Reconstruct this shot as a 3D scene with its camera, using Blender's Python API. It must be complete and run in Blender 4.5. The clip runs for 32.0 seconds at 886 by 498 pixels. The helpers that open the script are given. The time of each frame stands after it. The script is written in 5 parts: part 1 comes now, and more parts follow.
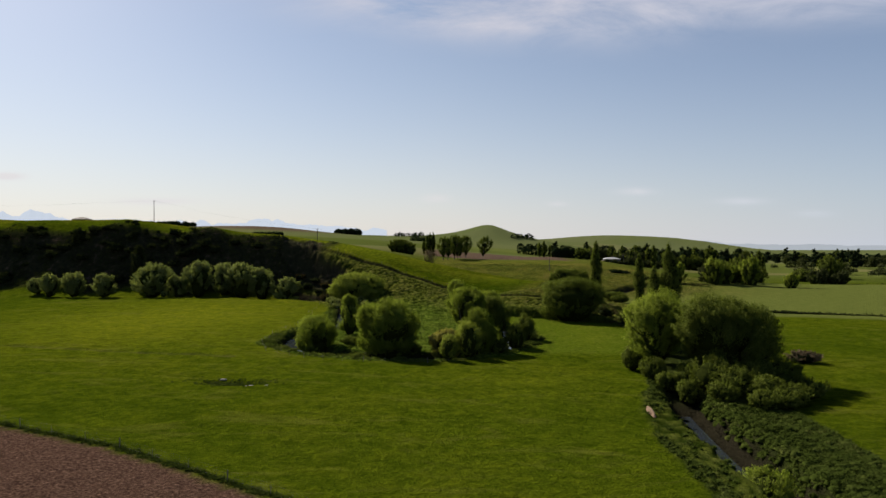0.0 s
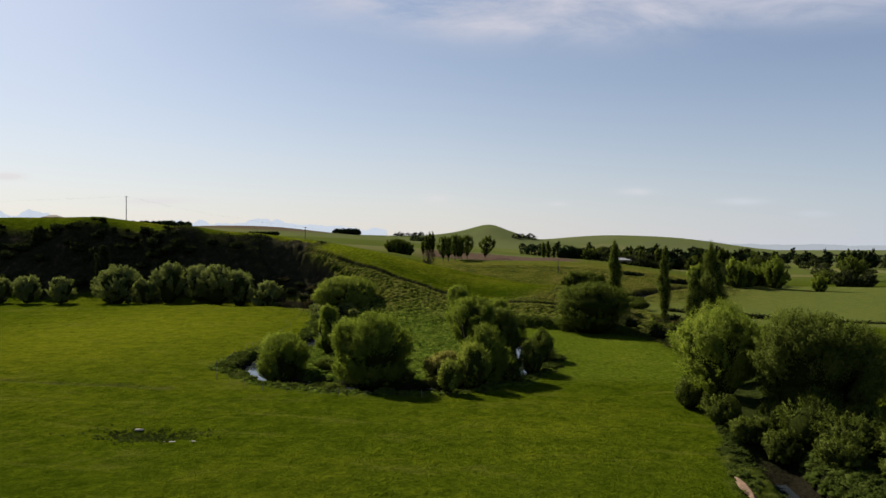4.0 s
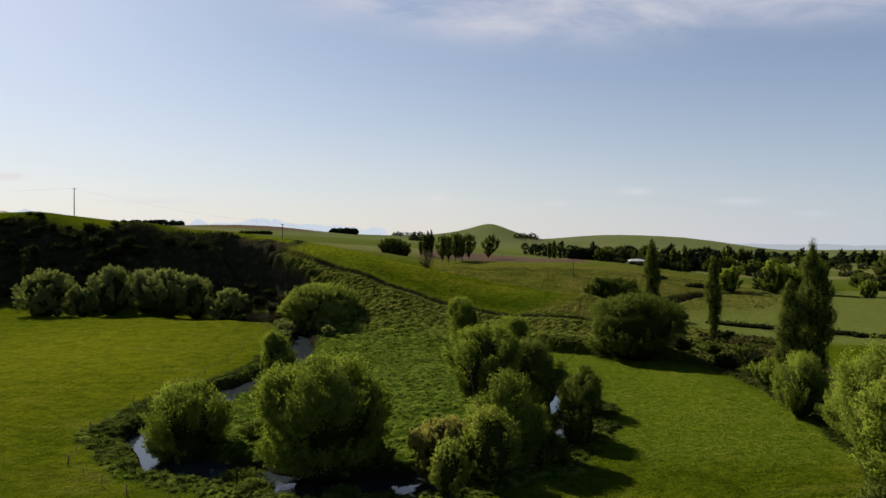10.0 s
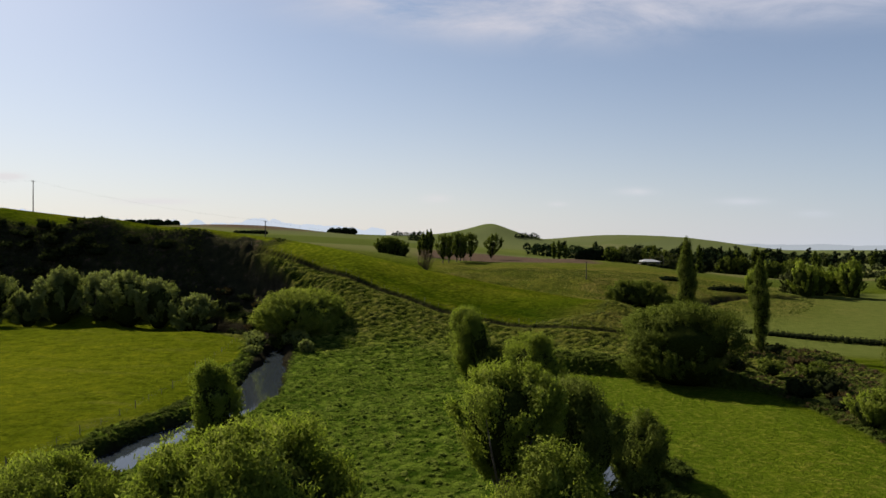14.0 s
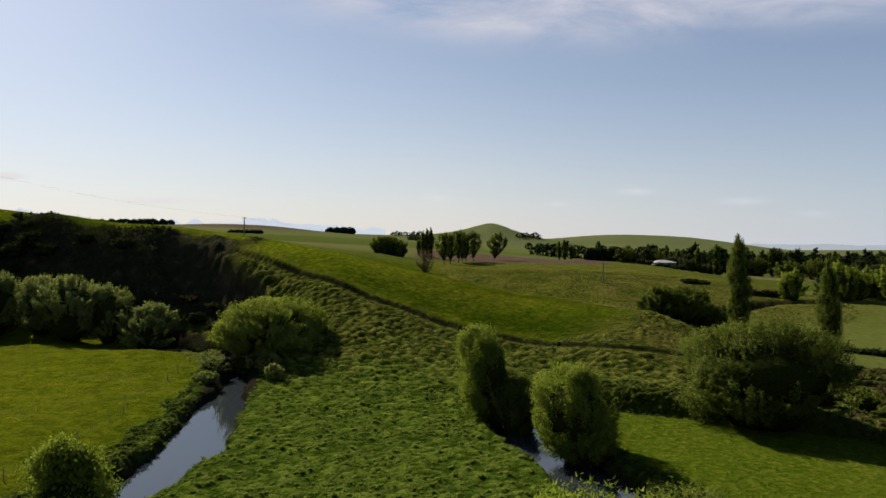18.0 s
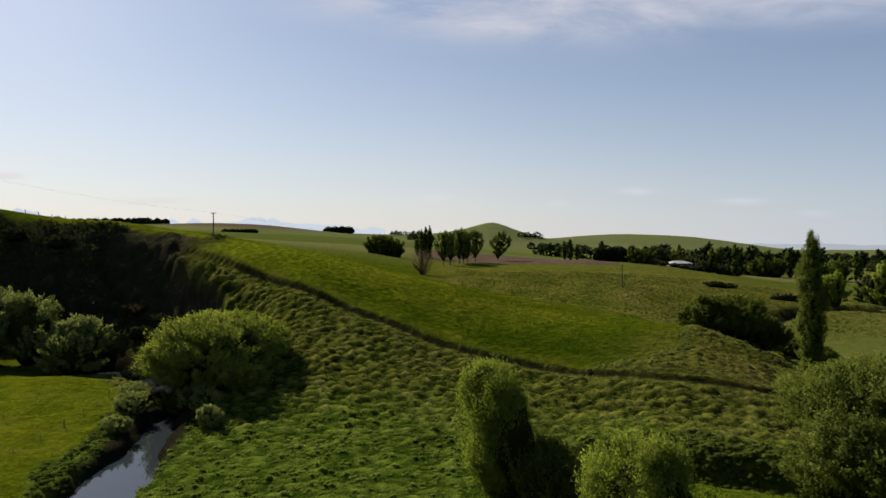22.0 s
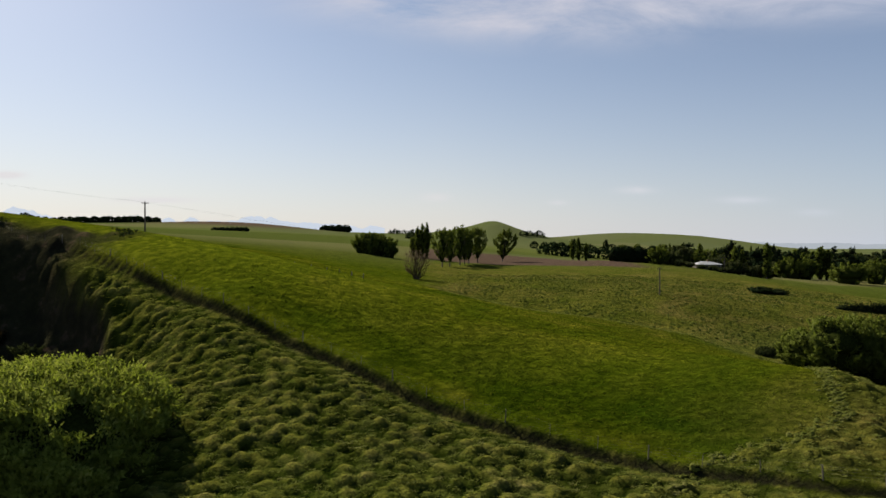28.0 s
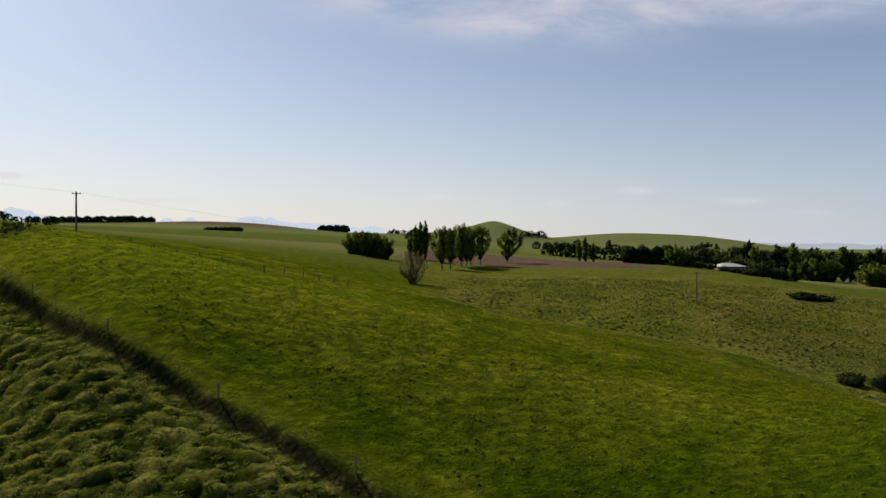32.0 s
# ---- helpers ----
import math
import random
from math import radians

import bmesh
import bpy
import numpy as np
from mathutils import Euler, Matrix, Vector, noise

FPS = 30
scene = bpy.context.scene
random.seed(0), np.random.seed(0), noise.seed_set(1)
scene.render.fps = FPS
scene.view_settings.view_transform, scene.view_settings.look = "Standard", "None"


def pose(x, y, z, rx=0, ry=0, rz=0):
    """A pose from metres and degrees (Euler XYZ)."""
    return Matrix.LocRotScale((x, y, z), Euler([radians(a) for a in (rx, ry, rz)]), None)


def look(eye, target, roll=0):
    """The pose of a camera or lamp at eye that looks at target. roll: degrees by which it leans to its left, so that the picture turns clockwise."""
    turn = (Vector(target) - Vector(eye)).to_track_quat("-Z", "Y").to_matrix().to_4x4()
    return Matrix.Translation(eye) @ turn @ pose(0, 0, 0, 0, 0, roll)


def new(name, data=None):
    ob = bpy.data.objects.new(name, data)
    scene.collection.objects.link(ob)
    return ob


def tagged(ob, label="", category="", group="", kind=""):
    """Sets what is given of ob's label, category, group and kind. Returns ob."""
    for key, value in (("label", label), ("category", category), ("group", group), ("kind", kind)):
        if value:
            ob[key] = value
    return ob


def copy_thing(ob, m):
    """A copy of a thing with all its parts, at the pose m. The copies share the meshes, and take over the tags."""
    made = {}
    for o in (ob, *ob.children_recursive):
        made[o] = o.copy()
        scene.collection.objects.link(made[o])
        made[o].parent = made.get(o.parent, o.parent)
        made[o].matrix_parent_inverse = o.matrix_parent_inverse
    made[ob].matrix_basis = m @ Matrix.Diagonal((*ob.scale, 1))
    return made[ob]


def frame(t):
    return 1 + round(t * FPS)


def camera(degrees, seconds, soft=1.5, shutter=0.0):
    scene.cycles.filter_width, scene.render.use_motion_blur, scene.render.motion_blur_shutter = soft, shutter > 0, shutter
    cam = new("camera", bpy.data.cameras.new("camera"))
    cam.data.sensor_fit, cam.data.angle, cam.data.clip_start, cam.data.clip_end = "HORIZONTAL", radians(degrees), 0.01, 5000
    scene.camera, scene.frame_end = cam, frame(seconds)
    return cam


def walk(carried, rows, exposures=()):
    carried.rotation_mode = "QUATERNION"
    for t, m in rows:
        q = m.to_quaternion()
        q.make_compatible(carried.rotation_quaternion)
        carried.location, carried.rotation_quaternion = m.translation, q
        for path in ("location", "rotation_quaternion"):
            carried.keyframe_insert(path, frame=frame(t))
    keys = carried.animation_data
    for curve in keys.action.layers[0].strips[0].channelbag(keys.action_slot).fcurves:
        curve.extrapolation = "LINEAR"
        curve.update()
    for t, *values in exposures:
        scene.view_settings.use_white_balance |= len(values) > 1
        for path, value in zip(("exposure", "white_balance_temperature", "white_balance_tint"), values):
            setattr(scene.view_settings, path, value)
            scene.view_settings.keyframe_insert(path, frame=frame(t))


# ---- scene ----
# camera: a drone in level flight up the valley
cam = camera(68, 32.0)
PATH = [
    (0, pose(0.00, 0.00, 22.00, 90.020, 0, -0.027)),
    (1, pose(0.01, 7.60, 21.99, 90.008, 0, -0.016)),
    (2, pose(0.04, 15.11, 21.98, 90.010, 0, -0.006)),
    (3, pose(0.15, 22.49, 22.05, 90.018, 0, 0.005)),
    (6, pose(0.59, 43.74, 22.25, 90.034, 0, 0.007)),
    (7, pose(0.71, 51.04, 22.33, 90.020, 0, 0.004)),
    (8, pose(0.71, 58.31, 22.40, 90.022, 0, 0.012)),
    (9, pose(0.66, 65.46, 22.43, 90.004, 0, 0.016)),
    (10, pose(0.61, 72.47, 22.41, 90.009, 0, 0.000)),
    (11, pose(0.51, 79.34, 22.35, 90.013, 0, 0.004)),
    (12, pose(0.40, 86.04, 22.27, 90.022, 0, 0.005)),
    (13, pose(0.35, 92.73, 22.18, 90.029, 0, 0.002)),
    (14, pose(0.35, 99.42, 22.12, 90.031, 0, -0.010)),
    (17, pose(-0.35, 120.05, 22.24, 90.031, 0, -0.024)),
    (18, pose(-0.29, 127.14, 22.23, 90.022, 0, -0.027)),
    (19, pose(-0.16, 134.30, 22.28, 90.025, 0, -0.034)),
    (20, pose(-0.08, 141.43, 22.34, 90.026, 0, -0.017)),
    (21, pose(0.00, 148.29, 22.31, 90.021, 0, -0.001)),
    (22, pose(0.20, 155.19, 22.27, 89.999, 0, 0.010)),
    (23, pose(0.44, 162.07, 22.23, 89.979, 0, 0.012)),
    (24, pose(0.56, 168.84, 22.17, 89.960, 0, 0.012)),
    (25, pose(0.69, 175.57, 22.19, 89.933, 0, 0.006)),
    (28, pose(0.89, 196.75, 22.47, 89.913, 0, 0.009)),
    (29, pose(0.93, 203.62, 22.48, 89.933, 0, 0.009)),
    (30, pose(0.94, 210.38, 22.55, 89.958, 0, 0.018)),
    (31, pose(0.97, 217.16, 22.52, 89.956, 0, 0.014)),
    (32, pose(1.01, 223.98, 22.51, 89.950, 0, 0.016)),

]
walk(cam, PATH, exposures=[(0.0, 0.83)])

# world, sun
SUN_EL, SUN_AZ = 39.0, -42.0      # degrees; azimuth from +y towards +x
world = bpy.data.worlds.new("world")
scene.world = world
world.use_nodes = True
wt = world.node_tree
wn, wl = wt.nodes, wt.links
bg = wn["Background"]
sky = wn.new("ShaderNodeTexSky")
sky.sky_type = "NISHITA"
sky.sun_disc = False
sky.sun_elevation = radians(SUN_EL)
sky.sun_rotation = radians(SUN_AZ)
sky.air_density, sky.dust_density, sky.ozone_density = 1.0, 0.65, 2.0
bg.inputs[1].default_value = 0.0513
wc = wn.new("ShaderNodeTexCoord")
ws = wn.new("ShaderNodeSeparateXYZ")
wl.new(wc.outputs["Generated"], ws.inputs[0])


def wmath(op, a, b=0.0, c=0.0):
    n = wn.new("ShaderNodeMath")
    n.operation = op
    for i, v in enumerate((a, b, c)):
        if isinstance(v, (int, float)):
            n.inputs[i].default_value = v
        else:
            wl.new(v, n.inputs[i])
    return n.outputs[0]


def wmix(fac, a, b):
    n = wn.new("ShaderNodeMix")
    n.data_type = "RGBA"
    for s, v in ((0, fac), (6, a), (7, b)):
        if isinstance(v, (int, float)):
            n.inputs[s].default_value = v
        elif isinstance(v, tuple):
            n.inputs[s].default_value = (*v, 1)
        else:
            wl.new(v, n.inputs[s])
    return n.outputs[2]


# pale haze towards the horizon
up = wmath("MAXIMUM", ws.outputs[2], 0.0)
haze = wmath("MULTIPLY", wmath("POWER", 2.718, wmath("MULTIPLY", up, -6.0)), 0.88)
wcol = wmix(haze, sky.outputs[0], (7.85, 7.7, 7.72))
# thin high cirrus, and a few small flat clouds low down; su, sv: slopes aside and up
ahead = wmath("MAXIMUM", ws.outputs[1], 0.05)
su, sv = wmath("DIVIDE", ws.outputs[0], ahead), wmath("DIVIDE", ws.outputs[2], ahead)
cv = wn.new("ShaderNodeCombineXYZ")
wl.new(wmath("MULTIPLY", su, 2.2), cv.inputs[0])
wl.new(wmath("MULTIPLY", sv, 9.0), cv.inputs[1])
cn = wn.new("ShaderNodeTexNoise")
cn.inputs["Scale"].default_value, cn.inputs["Detail"].default_value, cn.inputs["Roughness"].default_value, cn.inputs["Distortion"].default_value = 1.6, 9, 0.62, 0.5
wl.new(cv.outputs[0], cn.inputs["Vector"])


def veil(cu, cw, du, dw, power=1.0):
    a = wmath("POWER", wmath("ABSOLUTE", wmath("DIVIDE", wmath("SUBTRACT", su, cu), du)), 2.0)
    b = wmath("POWER", wmath("ABSOLUTE", wmath("DIVIDE", wmath("SUBTRACT", sv, cw), dw)), 2.0)
    return wmath("MULTIPLY", wmath("POWER", 2.718, wmath("MULTIPLY", wmath("ADD", a, b), -1.0)), power)


streak = wn.new("ShaderNodeMapRange")
streak.inputs[1].default_value, streak.inputs[2].default_value = 0.3, 0.64
wl.new(cn.outputs[0], streak.inputs[0])
cirrus = wmath("MULTIPLY", streak.outputs[0], wmath("MINIMUM", wmath("ADD", wmath("ADD", veil(0.02, 0.385, 0.2, 0.035, 1.3), veil(0.17, 0.36, 0.2, 0.042, 1.25)), veil(0.48, 0.375, 0.3, 0.03, 1.0)), 1.0))
wcol = wmix(wmath("MULTIPLY", cirrus, 0.85), wcol, (7.7, 7.5, 8.0))
low = 0.0
for cu, cw, du, dw, p in [(0.295, 0.088, 0.026, 0.0055, 0.6), (0.455, 0.073, 0.034, 0.0055, 0.45), (-0.438, 0.073, 0.055, 0.0045, 0.5), (-0.665, 0.111, 0.025, 0.005, 0.7), (-0.012, 0.077, 0.02, 0.006, 0.35), (0.565, 0.054, 0.026, 0.0055, 0.3), (0.175, 0.069, 0.014, 0.004, 0.3)]:
    low = wmath("ADD", low, veil(cu, cw, du, dw, p * 1.5))
wcol = wmix(wmath("MINIMUM", wmath("MULTIPLY", low, wmath("ADD", streak.outputs[0], 0.35)), 0.9), wcol, (8.2, 8.1, 8.2))
tint = wn.new("ShaderNodeMix")
tint.data_type, tint.blend_type = "RGBA", "MULTIPLY"
tint.inputs[0].default_value, tint.inputs[7].default_value = 1.0, (1.02, 1.0, 1.005, 1)
wl.new(wcol, tint.inputs[6])
# the sky dims a little away from the sun's side
high = wmath("SUBTRACT", 1.0, wmath("MULTIPLY", wmath("POWER", 2.718, wmath("MULTIPLY", up, -9.0)), 0.15))
away = wmath("MULTIPLY", wmath("MULTIPLY", wmath("MINIMUM", wmath("MAXIMUM", su, 0.0), 0.9), wmath("POWER", 2.718, wmath("MULTIPLY", up, -2.2))), high)
dim = wmix(wmath("MULTIPLY", away, 1.0), (1.0, 1.0, 1.0), (0.66, 0.82, 1.02))
shade = wn.new("ShaderNodeMix")
shade.data_type, shade.blend_type = "RGBA", "MULTIPLY"
shade.inputs[0].default_value = 1.0
wl.new(tint.outputs[2], shade.inputs[6])
wl.new(dim, shade.inputs[7])
wl.new(shade.outputs[2], bg.inputs[0])
sun = new("sun", bpy.data.lights.new("sun", "SUN"))
sun.data.energy, sun.data.angle, sun.data.color = 5.0, radians(0.5), (1.0, 0.9, 0.745)
sd = Vector((math.sin(radians(SUN_AZ)) * math.cos(radians(SUN_EL)), math.cos(radians(SUN_AZ)) * math.cos(radians(SUN_EL)), math.sin(radians(SUN_EL))))
sun.matrix_world = look(sd * 500, (0, 0, 0))


# ---- materials ----
def material(name):
    m = bpy.data.materials.new(name)
    m.use_nodes = True
    return m, m.node_tree.nodes, m.node_tree.links, m.node_tree.nodes["Principled BSDF"]


def noise_tex(nt, scale, detail=4.0, rough=0.55, vec=None, dist=0.0):
    n = nt.nodes.new("ShaderNodeTexNoise")
    n.inputs["Scale"].default_value, n.inputs["Detail"].default_value = scale, detail
    n.inputs["Roughness"].default_value, n.inputs["Distortion"].default_value = rough, dist
    if vec:
        nt.links.new(vec, n.inputs["Vector"])
    return n


def ramp(nt, fac, stops):
    r = nt.nodes.new("ShaderNodeValToRGB")
    e = r.color_ramp.elements
    while len(e) < len(stops):
        e.new(0.5)
    for el, (p, c) in zip(e, stops):
        el.position, el.color = p, (*c, 1) if len(c) == 3 else c
    nt.links.new(fac, r.inputs[0])
    return r


def mix(nt, fac, a, b, mode="MIX"):
    n = nt.nodes.new("ShaderNodeMix")
    n.data_type, n.blend_type = "RGBA", mode
    for s, v in ((0, fac), (6, a), (7, b)):
        if isinstance(v, (int, float)):
            n.inputs[s].default_value = v
        elif isinstance(v, tuple):
            n.inputs[s].default_value = (*v, 1)
        else:
            nt.links.new(v, n.inputs[s])
    return n.outputs[2]


def mathn(nt, op, a, b=0.0):
    n = nt.nodes.new("ShaderNodeMath")
    n.operation = op
    for i, v in enumerate((a, b)):
        if isinstance(v, (int, float)):
            n.inputs[i].default_value = v
        else:
            nt.links.new(v, n.inputs[i])
    return n.outputs[0]


def bump(nt, height, strength, dist, target):
    b = nt.nodes.new("ShaderNodeBump")
    b.inputs["Strength"].default_value, b.inputs["Distance"].default_value = strength, dist
    nt.links.new(height, b.inputs["Height"])
    nt.links.new(b.outputs[0], target)
    return b


def plain_mat(name, c1, c2, scale=3.0, rough=0.85, metal=0.0, bumpy=0.3):
    m, n, l, b = material(name)
    nt = m.node_tree
    tc = n.new("ShaderNodeTexCoord")
    t = noise_tex(nt, scale, 6, 0.65, tc.outputs["Object"])
    l.new(ramp(nt, t.outputs[0], [(0.3, c1), (0.7, c2)]).outputs[0], b.inputs["Base Color"])
    b.inputs["Roughness"].default_value, b.inputs["Metallic"].default_value = rough, metal
    bump(nt, t.outputs[0], bumpy, 0.05, b.inputs["Normal"])
    return m


def leaf_mat(name, dark, light, trans=0.35, tip=None):
    """Foliage: colour varies from leaf to leaf and from clump to clump; part of the light shines through."""
    m, n, l, b = material(name)
    nt = m.node_tree
    geo = n.new("ShaderNodeNewGeometry")
    tc = n.new("ShaderNodeTexCoord")
    big = noise_tex(nt, 0.45, 3, 0.5, tc.outputs["Object"])
    f = mathn(nt, "ADD", mathn(nt, "MULTIPLY", geo.outputs["Random Per Island"], 0.24), mathn(nt, "MULTIPLY", big.outputs[0], 0.84))
    stops = [(0.15, dark), (0.62, light)] + ([(0.95, tip)] if tip else [])
    col = ramp(nt, f, stops).outputs[0]
    l.new(col, b.inputs["Base Color"])
    b.inputs["Roughness"].default_value = 0.7
    b.inputs["Specular IOR Level"].default_value = 0.0
    tr = n.new("ShaderNodeBsdfTranslucent")
    l.new(mix(nt, 1.0, col, (1.5, 1.66, 0.9), "MULTIPLY"), tr.inputs[0])
    ms = n.new("ShaderNodeMixShader")
    ms.inputs[0].default_value = trans
    l.new(b.outputs[0], ms.inputs[1])
    l.new(tr.outputs[0], ms.inputs[2])
    l.new(ms.outputs[0], n["Material Output"].inputs[0])
    return m


M_WILLOW = leaf_mat("willow_leaves", (0.046, 0.062, 0.009), (0.142, 0.172, 0.026), 0.4, (0.27, 0.285, 0.075))
M_WILLOW_PALE = leaf_mat("pale_willow_leaves", (0.05, 0.066, 0.011), (0.165, 0.19, 0.033), 0.32, (0.33, 0.34, 0.10))
M_SILVER = leaf_mat("silvery_leaves", (0.06, 0.075, 0.024), (0.155, 0.172, 0.058), 0.36, (0.28, 0.285, 0.13))
M_POPLAR = leaf_mat("poplar_leaves", (0.032, 0.043, 0.008), (0.078, 0.095, 0.018), 0.3, (0.15, 0.17, 0.05))
# deepened so that the bank's scrub carries its shade in the colour
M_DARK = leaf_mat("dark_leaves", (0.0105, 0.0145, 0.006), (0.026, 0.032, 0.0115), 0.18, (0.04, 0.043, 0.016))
M_FAR = leaf_mat("dull_far_leaves", (0.018, 0.023, 0.009), (0.043, 0.050, 0.020), 0.2, (0.085, 0.09, 0.04))
M_CONIFER = leaf_mat("conifer_needles", (0.0043, 0.0086, 0.0043), (0.013, 0.0216, 0.0094), 0.1)
M_REDDISH = leaf_mat("reddish_scrub_leaves", (0.024, 0.019, 0.010), (0.056, 0.042, 0.019), 0.2, (0.088, 0.066, 0.03))
M_YELLOWISH = leaf_mat("yellowish_leaves", (0.085, 0.080, 0.018), (0.19, 0.175, 0.045), 0.36, (0.28, 0.255, 0.09))
M_TWIG = leaf_mat("bare_twigs", (0.0432, 0.0324, 0.0216), (0.108, 0.0828, 0.054), 0.1)
M_BARK = plain_mat("bark", (0.036, 0.0288, 0.0216), (0.1152, 0.0936, 0.072), 6.0, 0.95, 0, 0.8)
M_POLE = plain_mat("weathered_pole_timber", (0.036, 0.0302, 0.0252), (0.0864, 0.072, 0.0612), 5.0, 0.9, 0, 0.5)
M_POST = plain_mat("fence_post_timber", (0.0504, 0.0432, 0.036), (0.1224, 0.108, 0.0864), 8.0, 0.95, 0, 0.6)
M_WIRE = plain_mat("weathered_wire", (0.04, 0.036, 0.03), (0.08, 0.075, 0.065), 4.0, 0.8, 0.0, 0.1)
M_PORCELAIN = plain_mat("glazed_insulator", (0.10, 0.05, 0.03), (0.16, 0.08, 0.05), 4.0, 0.25, 0, 0.05)
M_ROOF = plain_mat("pale_roof_iron", (0.2448, 0.252, 0.2592), (0.3024, 0.3096, 0.3168), 2.0, 0.6, 0.0, 0.1)
# wall colour taken down for the shade among the trees
M_WALL = plain_mat("painted_weatherboard", (0.10, 0.085, 0.07), (0.15, 0.13, 0.11), 3.0, 0.8, 0, 0.2)
M_ROCK = plain_mat("pale_stone", (0.1008, 0.0936, 0.0792), (0.216, 0.2016, 0.1728), 2.0, 0.9, 0, 0.8)
M_CLAY = plain_mat("bare_clay", (0.07, 0.04, 0.023), (0.17, 0.105, 0.062), 1.5, 0.95, 0, 0.7)
# the far ranges glow: emission stands in for daylight and haze on them
M_MOUNT, _n, _l, _b = material("haze_glow_mountains")
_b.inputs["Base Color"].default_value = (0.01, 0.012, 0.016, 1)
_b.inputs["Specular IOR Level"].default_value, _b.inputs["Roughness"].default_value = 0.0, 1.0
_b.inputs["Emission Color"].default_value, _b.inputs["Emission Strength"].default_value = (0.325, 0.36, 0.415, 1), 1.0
M_FARHILL, _n, _l, _b = material("haze_glow_hills")
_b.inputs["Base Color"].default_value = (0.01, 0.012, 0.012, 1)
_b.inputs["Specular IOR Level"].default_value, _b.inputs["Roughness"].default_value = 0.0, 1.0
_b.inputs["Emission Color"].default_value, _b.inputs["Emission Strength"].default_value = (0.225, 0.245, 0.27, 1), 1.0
# crown cores, near black: the shade among inner leaves is in their colour
M_INNER = plain_mat("shade_core", (0.006, 0.009, 0.002), (0.028, 0.036, 0.007), 4.5, 1.0, 0, 1.0)
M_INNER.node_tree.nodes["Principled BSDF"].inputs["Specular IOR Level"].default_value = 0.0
M_INNER_DARK = plain_mat("dark_shade_core", (0.004, 0.006, 0.003), (0.016, 0.021, 0.008), 2.0, 1.0, 0, 1.0)
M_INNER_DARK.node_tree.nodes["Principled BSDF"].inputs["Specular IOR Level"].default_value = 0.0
M_RANK = leaf_mat("rank_bank_grass", (0.014, 0.022, 0.004), (0.031, 0.043, 0.008), 0.1, (0.065, 0.072, 0.02))
M_RANK_MID = leaf_mat("shaggy_bank_grass", (0.024, 0.034, 0.0065), (0.052, 0.067, 0.0125), 0.25, (0.115, 0.118, 0.036))


# ---- land: one sheet to the horizon ----
# spot heights of the landforms, x y z
VALLEY = [(-400, 60, 3), (-150, 40, 2), (-40, 20, 1), (40, 0, -1), (200, 40, -2), (-110, 140, 1.6), (-36, 75, 1.0), (-30, 108, .5),
          (30, 100, -1.2), (47, 128, -1.4), (80, 135, -1.6), (160, 150, -2), (0, 130, -.4), (-60, 190, 1.0), (0, 190, -.2), (32, 190, -.8), (120, 220, -2),
          (-60, 258, 2.2), (-82, 264, 2.4), (-110, 266, 2.6), (-150, 265, 2.8), (-200, 266, 3), (-130, 238, 2.2), (-300, 270, 3.2), (200, 300, -2.2), (300, 450, -2.5), (400, 100, -2)]
BANK = [(-300, 288, 3), (-200, 284, 3.0), (-150, 282, 3), (-110, 283, 2.8), (-80, 281, 2.7), (-60, 278, 2.4), (-44, 268, 2.2),
        (-300, 316, 35), (-200, 310, 34), (-150, 308, 34), (-110, 306, 31), (-80, 304, 27), (-60, 299, 23.4), (-52, 288, 17.5)]
SPUR = [(-40, 286, 19.3), (-26, 277, 15.9), (-15.6, 271, 12.2), (-8, 266.5, 10.2), (0, 261, 7.7), (8, 257, 6.3), (16, 253.5, 5.2), (30, 245, 4.7),
        (43, 245, 3.9), (-24, 251, 5.0), (-19, 238, 1.8), (2, 236, 1.2), (20, 236, 1.0), (40, 226, -.4), (45, 268, 8.2), (30, 269, 8.1), (52, 290, 5.0),
        (56, 311, 2.5), (60, 240, -1), (66, 262, -1.4), (75, 300, -1.6), (90, 345, -1.2)]
UPLAND = [(-147, 336, 35.7), (-65.5, 343, 24.6), (-80, 328, 27.0), (-110, 325, 30.3), (-138, 322, 33.8), (-195, 336, 36.3), (-30, 330, 18), (0, 330, 13), (30, 320, 8), (-8, 419, 12.0), (25, 372, 6.5), (-33, 500, 19.5), (2, 509, 13.2), (36, 580, 14.5),
          (62, 382, 9.3), (38, 418, 11), (100, 400, 6.6), (110, 427, 6.7), (150, 450, 5), (200, 500, -1.5), (130, 537, 12.5), (97, 570, 15.3), (180, 590, 6)]
FAR = [(-300, 500, 39), (-150, 480, 29.5), (-220, 397, 37.5), (-297, 1115, 46), (-243, 1690, 56), (-600, 700, 44), (-700, 1600, 74), (-100, 900, 35), (40, 900, 22), (250, 800, 0), (500, 800, -3),
       (250, 1500, 20), (700, 1500, 0), (1500, 1000, -3), (1800, 2500, 5), (137, 2100, 52), (-1500, 2500, 110), (-400, 3500, 90), (1000, 4000, 20), (-2500, 800, 60), (2500, 0, -3), (-1000, 0, 4), (0, -600, 0)]
SPOTS = np.array(VALLEY + BANK + SPUR + UPLAND + FAR, float)


def kernel(dx, dy, far):
    return np.sqrt(dx * dx + dy * dy + far)


soft = np.where(np.arange(len(SPOTS)) < len(SPOTS) - len(FAR), 30.0, 900.0)
K = kernel(SPOTS[:, None, 0] - SPOTS[None, :, 0], SPOTS[:, None, 1] - SPOTS[None, :, 1], soft[None, :])
WEIGHT = np.linalg.solve(K, SPOTS[:, 2])

